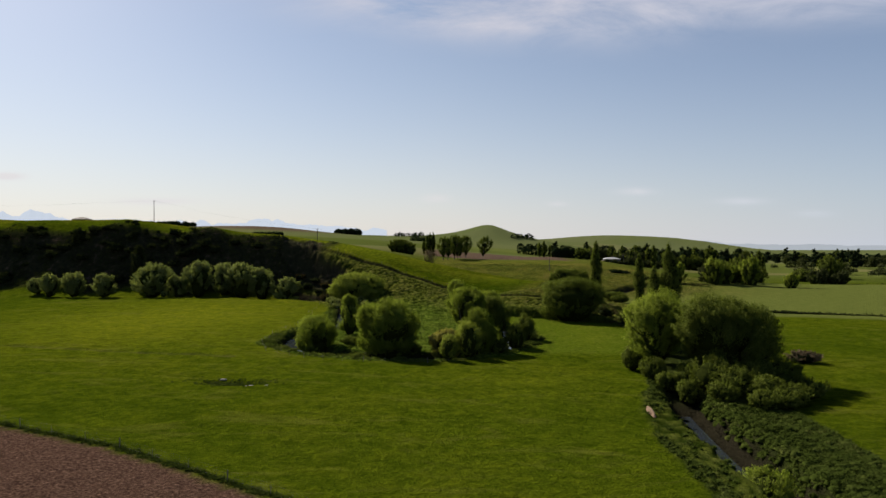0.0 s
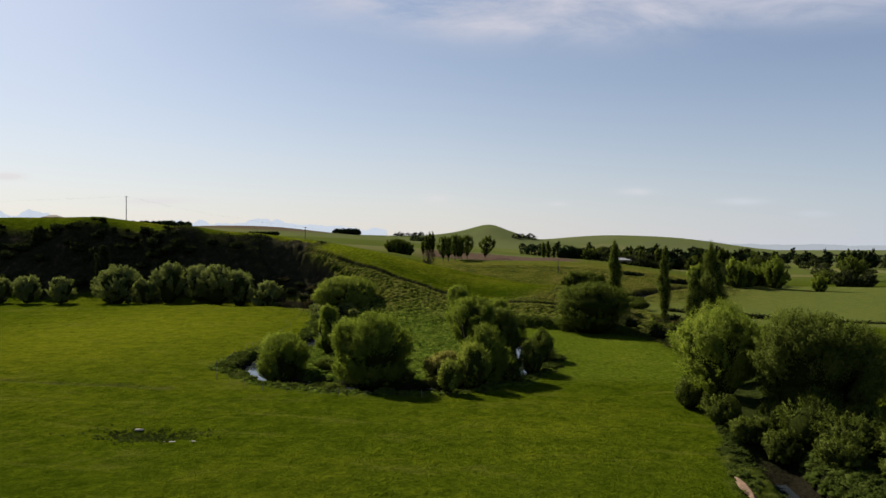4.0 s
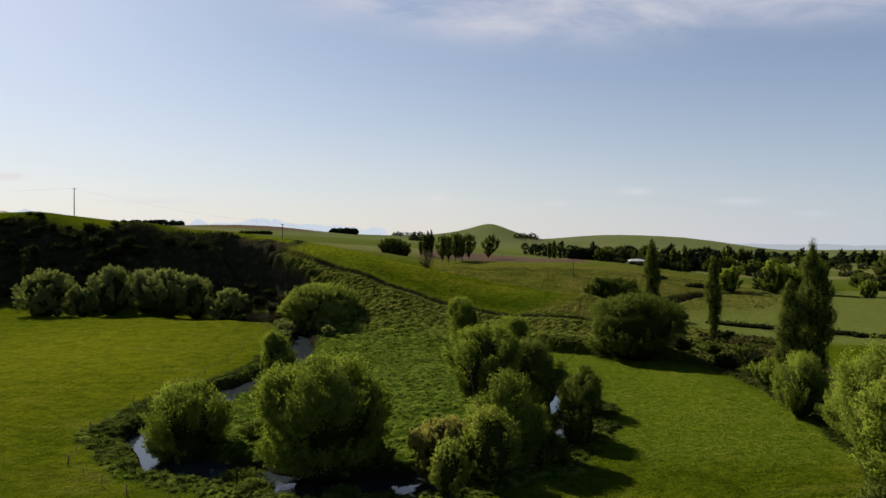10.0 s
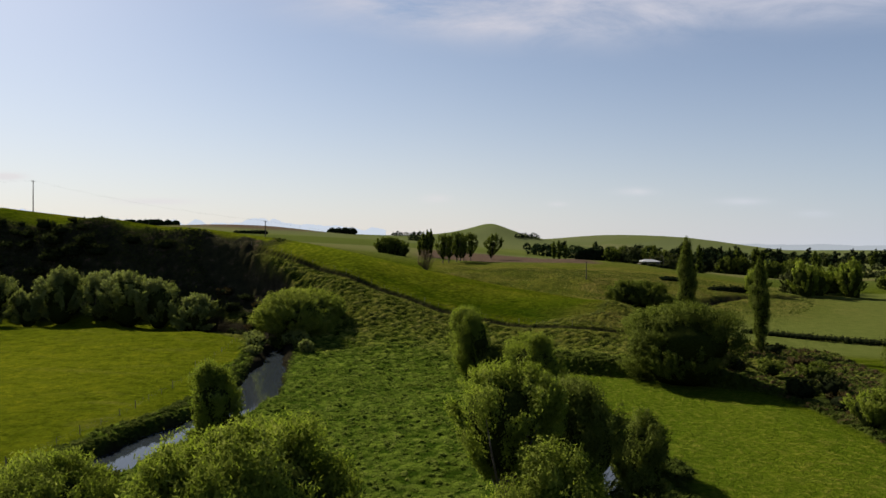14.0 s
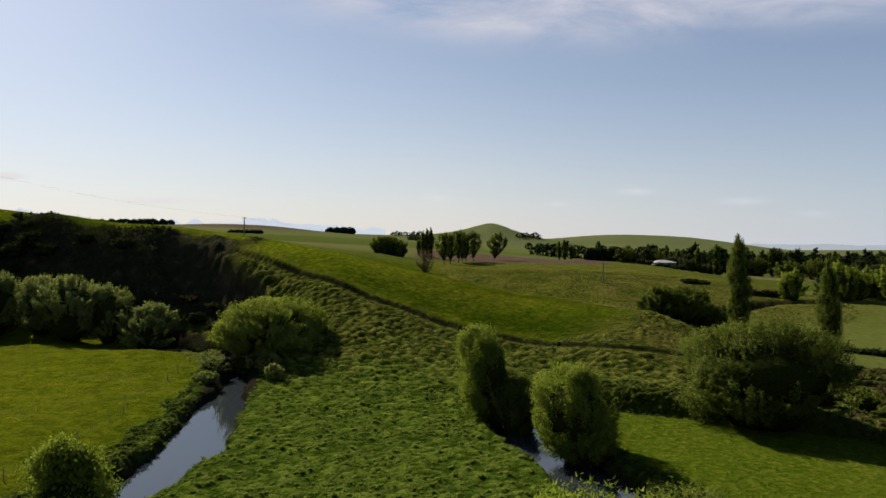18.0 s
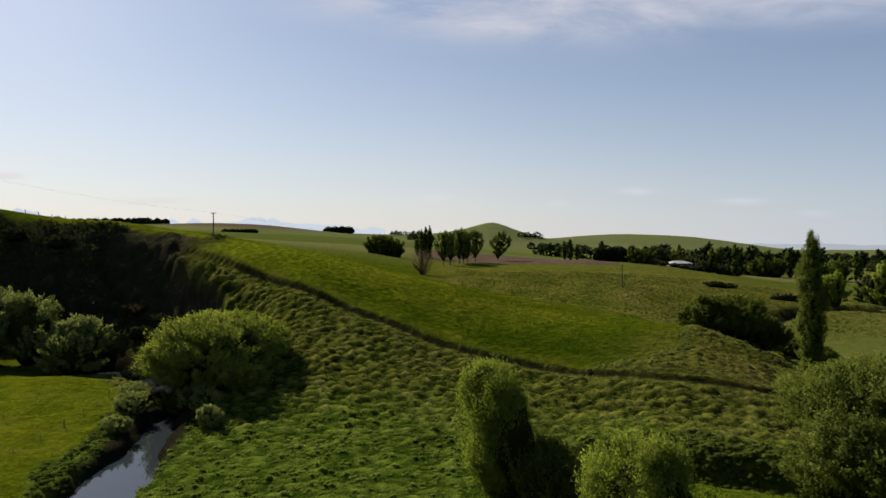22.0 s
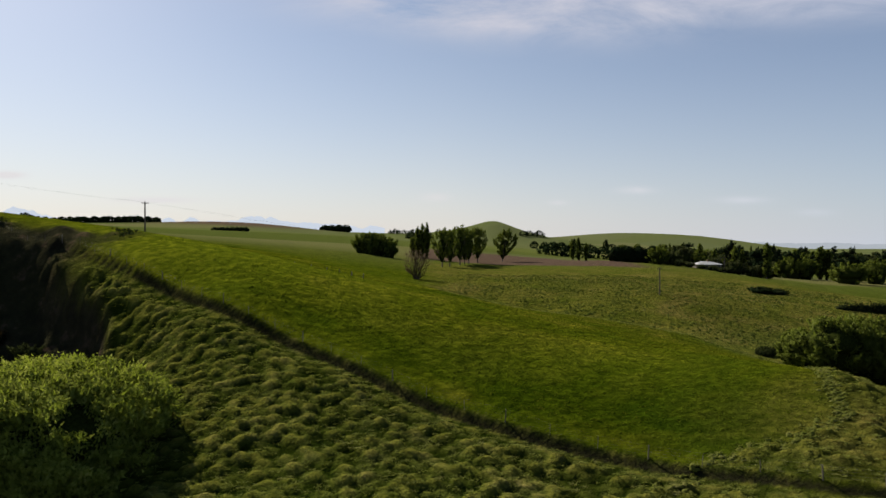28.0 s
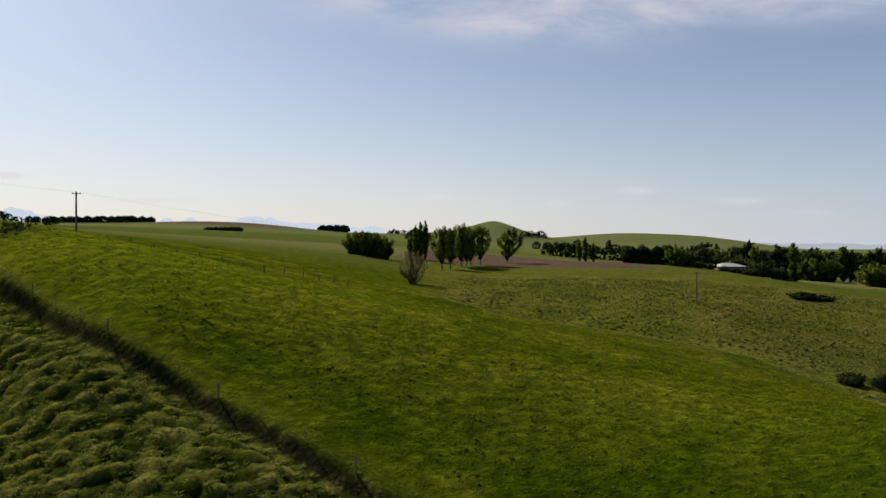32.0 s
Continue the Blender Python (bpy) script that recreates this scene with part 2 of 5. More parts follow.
STREAM_ISLAND = [(-62, 276), (-50, 266), (-40, 254), (-35, 241), (-33, 228), (-31, 214), (-29, 201), (-30, 189), (-33.5, 177), (-35.5, 164), (-34.5, 152), (-27, 142),
                 (-14, 137), (-2, 138), (8, 145), (15, 156), (18.5, 168), (18, 182), (14, 197), (10.5, 210), (9.5, 220)]
STREAM_RIGHT = [(37, 20), (34, 60), (35, 77), (36.5, 90), (38.5, 105), (44.5, 124), (52.5, 147), (58.5, 168), (61.5, 190), (63.5, 212), (67, 240), (72, 262), (72, 285), (71, 308), (74.2, 329.5), (91, 348), (106, 363), (125, 378), (155, 390), (230, 392)]
HILL_FENCE = [(-190, 322), (-147, 318), (-110, 313), (-80, 308), (-54, 295.5), (-40, 286), (-26, 276.5), (-15.6, 270.6), (-8, 265.8), (0, 260.4), (8, 256), (16, 252.4), (30, 245.2), (43, 243.2), (58, 246)]
SCARP = [(-64, 301), (-53, 290), (-44.5, 284), (-41, 280), (-38.5, 274.5), (-37.5, 269)]
OLD_DITCH = [(-160, 146), (-92, 140), (-75, 136), (-58, 133), (-42, 131)]
SOIL_FENCE = [(-150, 122), (-95, 98), (-52, 78), (-35, 70), (-14, 57), (0, 45), (25, 20)]


def near_line(x, y, line):
    """Distance to a line of points, and on which side (positive: left of its way)."""
    best, side = np.full(np.shape(x), 1e9), np.zeros(np.shape(x))
    for (ax, ay), (bx, by) in zip(line[:-1], line[1:]):
        ux, uy = bx - ax, by - ay
        t = np.clip(((x - ax) * ux + (y - ay) * uy) / (ux * ux + uy * uy), 0, 1)
        d = np.hypot(x - ax - t * ux, y - ay - t * uy)
        s = np.sign(ux * (y - ay) - uy * (x - ax))
        side = np.where(d < best, s, side)
        best = np.minimum(best, d)
    return best, side


def sstep(a, b, v):
    t = np.clip((v - a) / (b - a), 0, 1)
    return t * t * (3 - 2 * t)


RNG = np.random.default_rng(7)
WAVES = [(RNG.uniform(0, 2 * np.pi), RNG.uniform(0, 2 * np.pi)) for _ in range(48)]


def ripple(x, y, size, k0=0, n=8):
    """Smooth uneven relief with lumps of about this size, -1 to 1."""
    z = 0.0
    for i in range(n):
        a, p = WAVES[(k0 + i) % 48]
        k = 2 * np.pi / size * (0.7 + 0.11 * i)
        z = z + np.sin(k * (np.cos(a) * x + np.sin(a) * y) + p + 1.3 * np.sin(k * 0.37 * (np.cos(a + 1.7) * x + np.sin(a + 1.7) * y)))
    return z / n * 1.6


def lumps(x, y, cell, seed):
    """Rounded mounds of uneven height, one or none to each cell."""
    z = 0.0
    gx, gy = np.floor(x / cell), np.floor(y / cell)
    for ox in (-1, 0, 1):
        for oy in (-1, 0, 1):
            cx, cy = gx + ox, gy + oy
            h = np.abs(np.sin(cx * 127.1 + cy * 311.7 + seed) * 43758.5453) % 1.0
            h2 = np.abs(np.sin(cx * 269.5 + cy * 183.3 + seed) * 43758.5453) % 1.0
            h3 = np.abs(np.sin(cx * 419.2 + cy * 371.9 + seed) * 43758.5453) % 1.0
            d2 = ((x - (cx + h) * cell) * 0.85) ** 2 + ((y - (cy + h2) * cell) * 1.25) ** 2
            r = cell * (0.35 + 0.3 * h3)
            z = np.maximum(z, (0.25 + 0.75 * h3) * np.sqrt(np.clip(1 - d2 / (r * r), 0, 1)))
    return z


def ground_plain(x, y):
    x, y = np.asarray(x, float), np.asarray(y, float)
    z = np.zeros(x.shape)
    for (sx, sy, _), w, s in zip(SPOTS, WEIGHT, soft):
        z = z + w * kernel(x - sx, y - sy, s)
    # far hills: the pointed one and the long low ones
    z = z + 72 * np.exp(-np.hypot(x - 137, y - 1930) / 90.0) * (1 - 0.1 * np.exp(-np.hypot(x - 137, y - 1930) / 12.0))
    z = z + 40 * np.exp(-(((x - 700) / 330) ** 2 + ((y - 2300) / 260) ** 2) ** 1.4)
    z = z + 40 * np.exp(-(((x - 1000) / 260) ** 2 + ((y - 2900) / 260) ** 2))
    z = z + 15 * np.exp(-(((x + 440) / 190) ** 2 + ((y - 1600) / 160) ** 2))
    return z


def field_end(y):
    """Where the hill field gives way to rough grass at the spur's nose."""
    return np.interp(y, [244, 250, 252, 257, 265, 285, 316], [14, 22, 30, 38, 41, 50, 60])


def masks(x, y):
    """Where the rough pasture, the soil and the dark scrubby bank lie."""
    ds, _ = near_line(x, y, STREAM_ISLAND)
    dr, sr = near_line(x, y, STREAM_RIGHT)
    df, sf = near_line(x, y, HILL_FENCE)
    dsoil, ssoil = near_line(x, y, SOIL_FENCE)
    wob = 1.6 * ripple(x, y, 14, 3)
    inside = ((x > -34 - wob) & (x < 17 + wob) & (y > 139) & (y < 245)).astype(float)
    band = 1 - sstep(6.6, 8.2, ds + wob * 0.7)
    slope = sstep(0.4, 1.6, -sf * df) * sstep(-62, -50, x) * (1 - sstep(60, 66, x)) * sstep(0, 4, y - (232 - 0.35 * (x + 5) * (x > -5) + wob)) * (y < 320)
    slope = np.maximum(slope, sstep(0, 3, y - 243 + wob) * (x > -48) * (x < 30) * (sf < 0) * (y < 300))
    slope = slope * (1 - (1 - sstep(-45, -39, x + 0.6 * wob)) * (1 - sstep(264, 270, y + wob)))
    edge = np.where(sr > 0, np.interp(y, [60, 75, 96, 112, 136, 160, 186, 212, 240], [8.5, 8.6, 7.8, 4.2, 4.6, 4.6, 5.6, 8, 12]), np.interp(y, [150, 190, 230, 262, 280], [8.5, 14, 21, 24, 8.5]))
    right = (1 - sstep(0, 1.6, dr + 0.5 * wob - edge)) * (y < 320)
    tip = (sf > 0) * sstep(-0.5, 2.0, x - field_end(y) + 0.6 * wob) * (1 - sstep(58, 64, x)) * (y > 236) * (y < 300)
    hump = np.exp(-(((x - 85) / 62) ** 2 + ((y - 400) / 62) ** 2) ** 2) * 0.55
    rough = np.clip(np.maximum.reduce([inside * 1.0, band, slope, right, tip * 1.0, hump]), 0, 1)
    soil = sstep(0.4, 1.4, -ssoil * dsoil + 0.25 * ripple(x, y, 5, 9)) * (y < 130)
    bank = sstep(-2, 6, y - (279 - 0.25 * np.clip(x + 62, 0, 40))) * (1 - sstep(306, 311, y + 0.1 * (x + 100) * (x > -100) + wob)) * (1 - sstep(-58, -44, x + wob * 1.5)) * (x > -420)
    plough = sstep(0, 6, y - 545 + 0.25 * x + wob) * (1 - sstep(0, 8, y - 700 + 0.2 * x)) * sstep(-25, -10, x) * (1 - sstep(95, 110, x))
    plough = np.maximum(plough, np.exp(-(((x + 440) / 170) ** 2 + ((y - 1560) / 90) ** 2) ** 3))
    de, se = near_line(x, y, SCARP)
    bank = np.maximum(bank, (se < 0) * (1 - sstep(9, 12, de)) * sstep(0.3, 1.2, de + 0.4 * wob) * (y > 266) * (y < 300) * (x < -36))
    rough = rough * (1 - bank)
    plough = np.maximum(plough, 0.2 * (se < 0) * (1 - sstep(1.6, 2.8, de + 0.6 * wob)) * (y > 270) * (y < 292))
    dl, _ = near_line(x, y, OLD_DITCH)
    plough = np.maximum(plough, 0.4 * np.exp(-(dl / 0.8) ** 2) * (0.6 + 0.4 * ripple(x, y, 6, 13)))
    return rough, soil, np.clip(bank, 0, 1), np.clip(plough, 0, 1), ds, dr, df, sf


def brow(x):
    """The far edge of the hill field, above the gully."""
    return np.interp(x, [-60, -30, 3, 20, 36, 54, 61], [440, 412, 381, 371, 353, 340, 316])


def mounds(x, y):
    """Hummocky tussock turf: higher on the hill slope than on the flats."""
    high = sstep(222, 252, y + 0.35 * np.clip(x + 5, 0, 60))
    return (0.30 + 0.27 * high) * lumps(x, y, 1.16, 3.1) + 0.12 * high * lumps(x + 40, y + 9, 1.9, 7.7)


def ground(x, y, fine=True):
    x, y = np.asarray(x, float), np.asarray(y, float)
    rough, soil, bank, plough, ds, dr, df, sf = masks(x, y)
    z = ground_plain(x, y)
    # stream beds with steep edges
    z = z - 3.0 * (1 - sstep(1.9, 4.7, ds + 0.8 * ripple(x, y, 7, 11) + 1.9 * sstep(216, 230, y) * (x < 0))) * (y < 300)
    z = z - (2.6 + 0.8 * (y < 104)) * (1 - sstep(1.6, 4.4, dr + 0.8 * ripple(x, y, 6, 17))) * (1 - 0.72 * sstep(104, 114, y) * (1 - sstep(276, 290, y)))
    # the cut under the hill fence, and the ditch along the slope's foot
    cut = (x > -60) * (x < 60) * 1.0
    s = sf * df
    drop = 0.8 - 0.35 * sstep(5, 30, x)
    z = z + cut * np.where(s > 0, 0.3 * (1 - sstep(1.0, 7.0, s)), np.where(s > -0.65, 0.3 - drop * sstep(0, 0.65, -s), (0.3 - drop) * (1 - sstep(0.65, 4.0, -s))))
    foot = np.abs(y - (232 - 0.35 * (x + 5)))
    fs = y - (232 - 0.35 * (x + 5)) + 0.5 * ripple(x, y, 8, 6)
    z = z + 1.9 * sstep(-1.0, 1.4, fs) * (1 - sstep(3, 18, fs)) * sstep(10, 20, x) * (1 - sstep(50, 56, x))
    z = z - 0.5 * (1 - sstep(0.6, 2.2, foot)) * sstep(8, 20, x) * (1 - sstep(52, 58, x)) * (y < 260)
    z = z + bank * (1.0 * ripple(x, y, 13, 5) + 0.5 * ripple(x, y, 4, 21) + 0.6 * lumps(x, y, 3.0, 5.5))
    # the hollow under the bank's broken end
    de, se = near_line(x, y, SCARP)
    z = z + 0.9 * np.exp(-(de / 3.0) ** 2) * (y > 264) * (y < 302) * (lumps(x, y, 2.3, 9.1) - 0.35) - 5.5 * (se < 0) * sstep(0, 2.6, de + 0.5 * ripple(x, y, 4, 25)) * (1 - sstep(5, 13, de)) * sstep(264, 272, y) * (1 - sstep(292, 300, y))
    z = z - 1.2 * np.exp(-(((x + 36) / 4) ** 2 + ((y - 272) / 3) ** 2))
    # an old filled ditch across the valley field
    dl, _ = near_line(x, y, OLD_DITCH)
    z = z - 0.28 * np.exp(-(dl / 0.9) ** 2) + 0.14 * np.exp(-((dl - 2.0) / 1.0) ** 2)
    over = y - brow(x) + 1.5 * ripple(x, y, 15, 33)
    z = z - 1.3 * np.exp(-((over - 9) / 8.0) ** 2) * sstep(-4, 8, x) * (1 - sstep(50, 60, x))
    # the wet patch in the near field
    z = z - 0.35 * np.exp(-(((x + 34) / 5.5) ** 2 + ((y - 106) / 3.0) ** 2) ** 2)
    if fine:
        even = 1 - (1 - sstep(1.4, 3.0, df)) * (x > -60) * (x < 60)
        z = z + rough * even * sstep(2.2, 4.4, dr) * sstep(2.4, 4.4, ds) * (mounds(x, y) + 0.25 * ripple(x, y, 9, 2)) * (y < 330)
        z = z + (1 - rough) * even * 0.13 * lumps(x, y, 0.95, 2.2) * (y > 236) * (y < 300) * (x > -60) * (x < 56)
        z = z + (1 - rough) * 0.07 * ripple(x, y, 4.5, 30) + 0.12 * ripple(x, y, 23, 14)
        z = z + soil * 0.10 * ripple(x + 2.4 * y, y, 1.8, 8)
    return z


def spread(parts):
    """Grid lines: dense where the camera passes, wider and wider outwards."""
    out = []
    for a, b, step in parts:
        n = max(2, round((b - a) / step))
        out.append(np.linspace(a, b, n, endpoint=False))
    return np.concatenate(out)


def widening(a, b, n):
    return a * (b / a) ** np.linspace(0, 1, n)


def mesh_from(name, verts, faces, mat=None, smooth=False):
    """A mesh from arrays of corners and faces (all of one size)."""
    me = bpy.data.meshes.new(name)
    verts, faces = np.asarray(verts, np.float32), np.asarray(faces, np.int32)
    k = faces.shape[1]
    me.vertices.add(len(verts))
    me.vertices.foreach_set("co", verts.ravel())
    me.loops.add(faces.size)
    me.loops.foreach_set("vertex_index", faces.ravel())
    me.polygons.add(len(faces))
    me.polygons.foreach_set("loop_start", np.arange(0, faces.size, k, dtype=np.int32))
    me.polygons.foreach_set("loop_total", np.full(len(faces), k, np.int32))
    if smooth:
        me.polygons.foreach_set("use_smooth", np.ones(len(faces), bool))
    me.update(calc_edges=True)
    me.validate()
    if mat:
        me.materials.append(mat)
    return me


gx = np.concatenate([-68 - widening(3, 3500, 60)[::-1], spread([(-68, -50, 0.8), (-50, 50, 0.38), (50, 120, 1.4), (120, 200, 2.6)]), 200 + widening(3, 3500, 50)])
gy = np.concatenate([-widening(4, 600, 25)[::-1], spread([(0, 50, 1.6), (50, 135, 1.2), (135, 225, 0.55), (225, 286, 0.34), (286, 345, 0.9), (345, 450, 2.2), (450, 700, 5.0)]), 700 + widening(6, 4050, 85)])
GX, GY = np.meshgrid(gx, gy)
GZ = ground(GX, GY)
nx, ny = len(gx), len(gy)
idx = np.arange(nx * ny).reshape(ny, nx)
quads = np.stack([idx[:-1, :-1], idx[:-1, 1:], idx[1:, 1:], idx[1:, :-1]], -1).reshape(-1, 4)
me_ground = mesh_from("ground", np.stack([GX, GY, GZ], -1).reshape(-1, 3), quads, None, True)
rough, soil, bank, plough, ds, dr, df, sf = masks(GX, GY)
mud_shade = np.maximum((1 - sstep(3.0, 5.0, ds)) * (GY < 300), (1 - sstep(2.5, 4.5, dr)) * (1 - 0.85 * sstep(104, 114, GY) * (1 - sstep(276, 290, GY))))
# the shaded face of the cut, painted as a dark line below the fence
cut_shade = (1 - sstep(0.15, 0.5, np.abs(df - 0.5))) * (sf < 0) * (GX > -60) * (GX < 46) * (GY > 200)
mud_shade = np.clip(np.maximum(mud_shade, 0.9 * cut_shade), 0, 1)
ochre = np.clip(np.exp(-(((GX + 80) / 42) ** 2 + ((GY - 205) / 62) ** 2)) + 0.45 * np.exp(-(((GX - 24) / 14) ** 2 + ((GY - 275) / 8) ** 2)) + 0.6 * np.exp(-(((GX - 52) / 6) ** 2 + ((GY - 262) / 14) ** 2)) + 0.75 * np.exp(-(((GX - 40 - 0.2 * (GY - 180)) / 5) ** 2 + ((GY - 178) / 22) ** 2)) + np.exp(-(((GX + 38) / 36) ** 2 + ((GY - 304) / 32) ** 2)) + 0.3 * np.exp(-(((GX - 14) / 14) ** 2 + ((GY - 112) / 12) ** 2)), 0, 1)
crop = sstep(78, 92, GX + 0.35 * (GY - 250)) * sstep(232, 246, GY + 0.55 * (GX - 130)) * (1 - sstep(448, 462, GY)) * (1 - rough) * (1 - sstep(2, 5, ground_plain(GX, GY)))
lush = (1 - sstep(20, 24, GX) * (1 - sstep(205, 220, GY))) * (1 - sstep(222, 256, GY + 0.35 * np.clip(GX + 5, 0, 60) + 5 * ripple(GX, GY, 18, 19)))
pad = sstep(18, 24, GX) * (1 - sstep(50, 56, GX)) * sstep(140, 150, GY) * (1 - sstep(236, 242, GY))
hill = (sf > 0) * sstep(0, 1.5, df) * (GY > 236) * (1 - sstep(-1.0, 1.5, GY - brow(GX) + 1.2 * ripple(GX, GY, 7, 15))) * (1 - sstep(-0.5, 1.5, GX - field_end(GY) + 0.4 * ripple(GX, GY, 6, 28)))
weeds = (1 - sstep(12, 15, dr + 1.5 * ripple(GX, GY, 9, 12))) * sstep(1.5, 3, dr) * (GX > np.interp(GY, [20, 60, 77, 90, 105, 124, 147], [37, 34, 35, 36.5, 38.5, 42, 50])) * (GY < 112)
weeds = np.maximum(weeds, (1 - sstep(5, 7, dr)) * (GY < 210) * (GY > 100) * rough)
dry = np.exp(-(((GX - 96) / 80) ** 2 + ((GY - 428) / 97) ** 2) ** 2)
dry = np.maximum(dry, 0.85 * sstep(0, 3, GY - brow(GX) + 1.2 * ripple(GX, GY, 7, 15)) * (1 - sstep(515, 540, GY + 0.2 * GX)) * sstep(-14, 2, GX) * (1 - sstep(64, 80, GX)) * (GY > 300))
deep = sstep(0, 6, df) * (sf > 0) * (1 - sstep(266, 298, GY + 0.45 * np.maximum(GX, 0) - 0.5 * np.minimum(GX, 0) + 4 * ripple(GX, GY, 22, 27))) * (GY > 236)
# lump heights, for painting shade into hollows and light onto tops
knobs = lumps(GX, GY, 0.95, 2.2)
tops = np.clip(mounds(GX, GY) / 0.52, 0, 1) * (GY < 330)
dry = np.maximum(dry, 1.0 * np.exp(-(((GX - 46) / 19) ** 2 + ((GY - 253) / 12) ** 2) ** 1.5))
for nm, arrs in (("cover", (rough, soil, bank)), ("cover_b", (plough, mud_shade, ochre)), ("cover_c", (crop, lush, pad)), ("cover_d", (hill, dry, weeds)), ("cover_e", (tops, deep, knobs))):
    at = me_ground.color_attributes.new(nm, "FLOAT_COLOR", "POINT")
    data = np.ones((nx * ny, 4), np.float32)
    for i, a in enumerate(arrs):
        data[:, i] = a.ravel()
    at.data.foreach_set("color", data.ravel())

m, n, l, b = material("pasture_land")
nt = m.node_tree
tc = n.new("ShaderNodeTexCoord")
P3 = tc.outputs["Object"]
ca, cb = n.new("ShaderNodeVertexColor"), n.new("ShaderNodeVertexColor")
ca.layer_name, cb.layer_name = "cover", "cover_b"
sa, sb = n.new("ShaderNodeSeparateColor"), n.new("ShaderNodeSeparateColor")
l.new(ca.outputs[0], sa.inputs[0])
l.new(cb.outputs[0], sb.inputs[0])
n1 = noise_tex(nt, 0.022, 5, 0.6, P3, 0.6)     # field-size patches
n2 = noise_tex(nt, 0.35, 6, 0.65, P3)          # clumps
n3 = noise_tex(nt, 3.5, 5, 0.7, P3)            # blades
n4 = noise_tex(nt, 1.1, 4, 0.6, P3)
grass = ramp(nt, n1.outputs[0], [(0.25, (0.033, 0.050, 0.0026)), (0.5, (0.043, 0.061, 0.0031)), (0.75, (0.061, 0.074, 0.0044))]).outputs[0]
grass = mix(nt, mathn(nt, "MULTIPLY", sb.outputs[2], 0.55), grass, (0.130, 0.142, 0.009))
grass = mix(nt, 1.0, grass, ramp(nt, n2.outputs[0], [(0.3, (0.62, 0.68, 0.55)), (0.5, (1, 1, 1)), (0.72, (1.38, 1.25, 1.15))]).outputs[0], "MULTIPLY")
grass = mix(nt, 0.8, grass, ramp(nt, n3.outputs[0], [(0.32, (0.55, 0.6, 0.5)), (0.55, (1, 1, 1)), (0.75, (1.4, 1.3, 1.2))]).outputs[0], "MULTIPLY")
grass = mix(nt, 0.8, grass, ramp(nt, n4.outputs[0], [(0.32, (0.66, 0.7, 0.62)), (0.5, (1, 1, 1)), (0.68, (1.34, 1.27, 1.2))]).outputs[0], "MULTIPLY")
# straw-coloured seed heads in drifting streaks
mpv = n.new("ShaderNodeMapping")
mpv.inputs["Scale"].default_value = (0.35, 1.0, 1.0)
l.new(P3, mpv.inputs["Vector"])
n6 = noise_tex(nt, 0.16, 7, 0.68, mpv.outputs[0], 0.9)
straw = ramp(nt, n6.outputs[0], [(0.54, (0, 0, 0)), (0.72, (1, 1, 1))]).outputs[0]
grass = mix(nt, mathn(nt, "MULTIPLY", straw, 0.55), grass, mix(nt, 1.0, (0.115, 0.115, 0.020), ramp(nt, n3.outputs[0], [(0.3, (0.5, 0.55, 0.5)), (0.7, (1.3, 1.25, 1.2))]).outputs[0], "MULTIPLY"))
roughc = ramp(nt, n2.outputs[0], [(0.28, (0.042, 0.050, 0.0083)), (0.5, (0.071, 0.078, 0.0148)), (0.68, (0.095, 0.095, 0.027)), (0.8, (0.125, 0.116, 0.050))]).outputs[0]
roughc = mix(nt, 0.85, roughc, ramp(nt, n3.outputs[0], [(0.3, (0.45, 0.5, 0.45)), (0.55, (1, 1, 1)), (0.75, (1.5, 1.4, 1.3))]).outputs[0], "MULTIPLY")
soilc = ramp(nt, n3.outputs[0], [(0.3, (0.017, 0.0100, 0.0075)), (0.5, (0.062, 0.036, 0.026)), (0.7, (0.155, 0.098, 0.070))]).outputs[0]
# bank ground near black, the steep face's shade mixed into its colour
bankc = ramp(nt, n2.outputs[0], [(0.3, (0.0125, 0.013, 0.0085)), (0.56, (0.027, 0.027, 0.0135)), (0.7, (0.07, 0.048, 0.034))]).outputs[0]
plc = ramp(nt, n2.outputs[0], [(0.3, (0.052, 0.036, 0.026)), (0.7, (0.092, 0.066, 0.048))]).outputs[0]
# stream mud, darkened for shade under steep banks and along the cut
mud_shadec = ramp(nt, n3.outputs[0], [(0.3, (0.0075, 0.0066, 0.0048)), (0.7, (0.022, 0.020, 0.012))]).outputs[0]
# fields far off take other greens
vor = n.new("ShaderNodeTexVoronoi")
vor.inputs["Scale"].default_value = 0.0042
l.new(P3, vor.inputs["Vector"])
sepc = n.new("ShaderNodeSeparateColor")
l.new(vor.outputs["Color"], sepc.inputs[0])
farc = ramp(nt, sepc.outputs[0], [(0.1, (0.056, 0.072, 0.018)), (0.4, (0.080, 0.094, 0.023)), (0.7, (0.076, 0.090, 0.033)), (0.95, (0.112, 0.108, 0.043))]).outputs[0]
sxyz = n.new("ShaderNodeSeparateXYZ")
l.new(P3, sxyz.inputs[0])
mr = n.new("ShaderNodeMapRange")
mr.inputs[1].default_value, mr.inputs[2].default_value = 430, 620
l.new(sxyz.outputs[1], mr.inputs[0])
# distance haze painted into the field colour, greyer from 800 m to 2000 m
far_haze = n.new("ShaderNodeMapRange")
far_haze.inputs[1].default_value, far_haze.inputs[2].default_value, far_haze.inputs[4].default_value = 800, 2000, 0.55
l.new(sxyz.outputs[1], far_haze.inputs[0])
farc = mix(nt, far_haze.outputs[0], farc, (0.084, 0.097, 0.05))
cd, sd2 = n.new("ShaderNodeVertexColor"), n.new("ShaderNodeSeparateColor")
cd.layer_name = "cover_d"
l.new(cd.outputs[0], sd2.inputs[0])
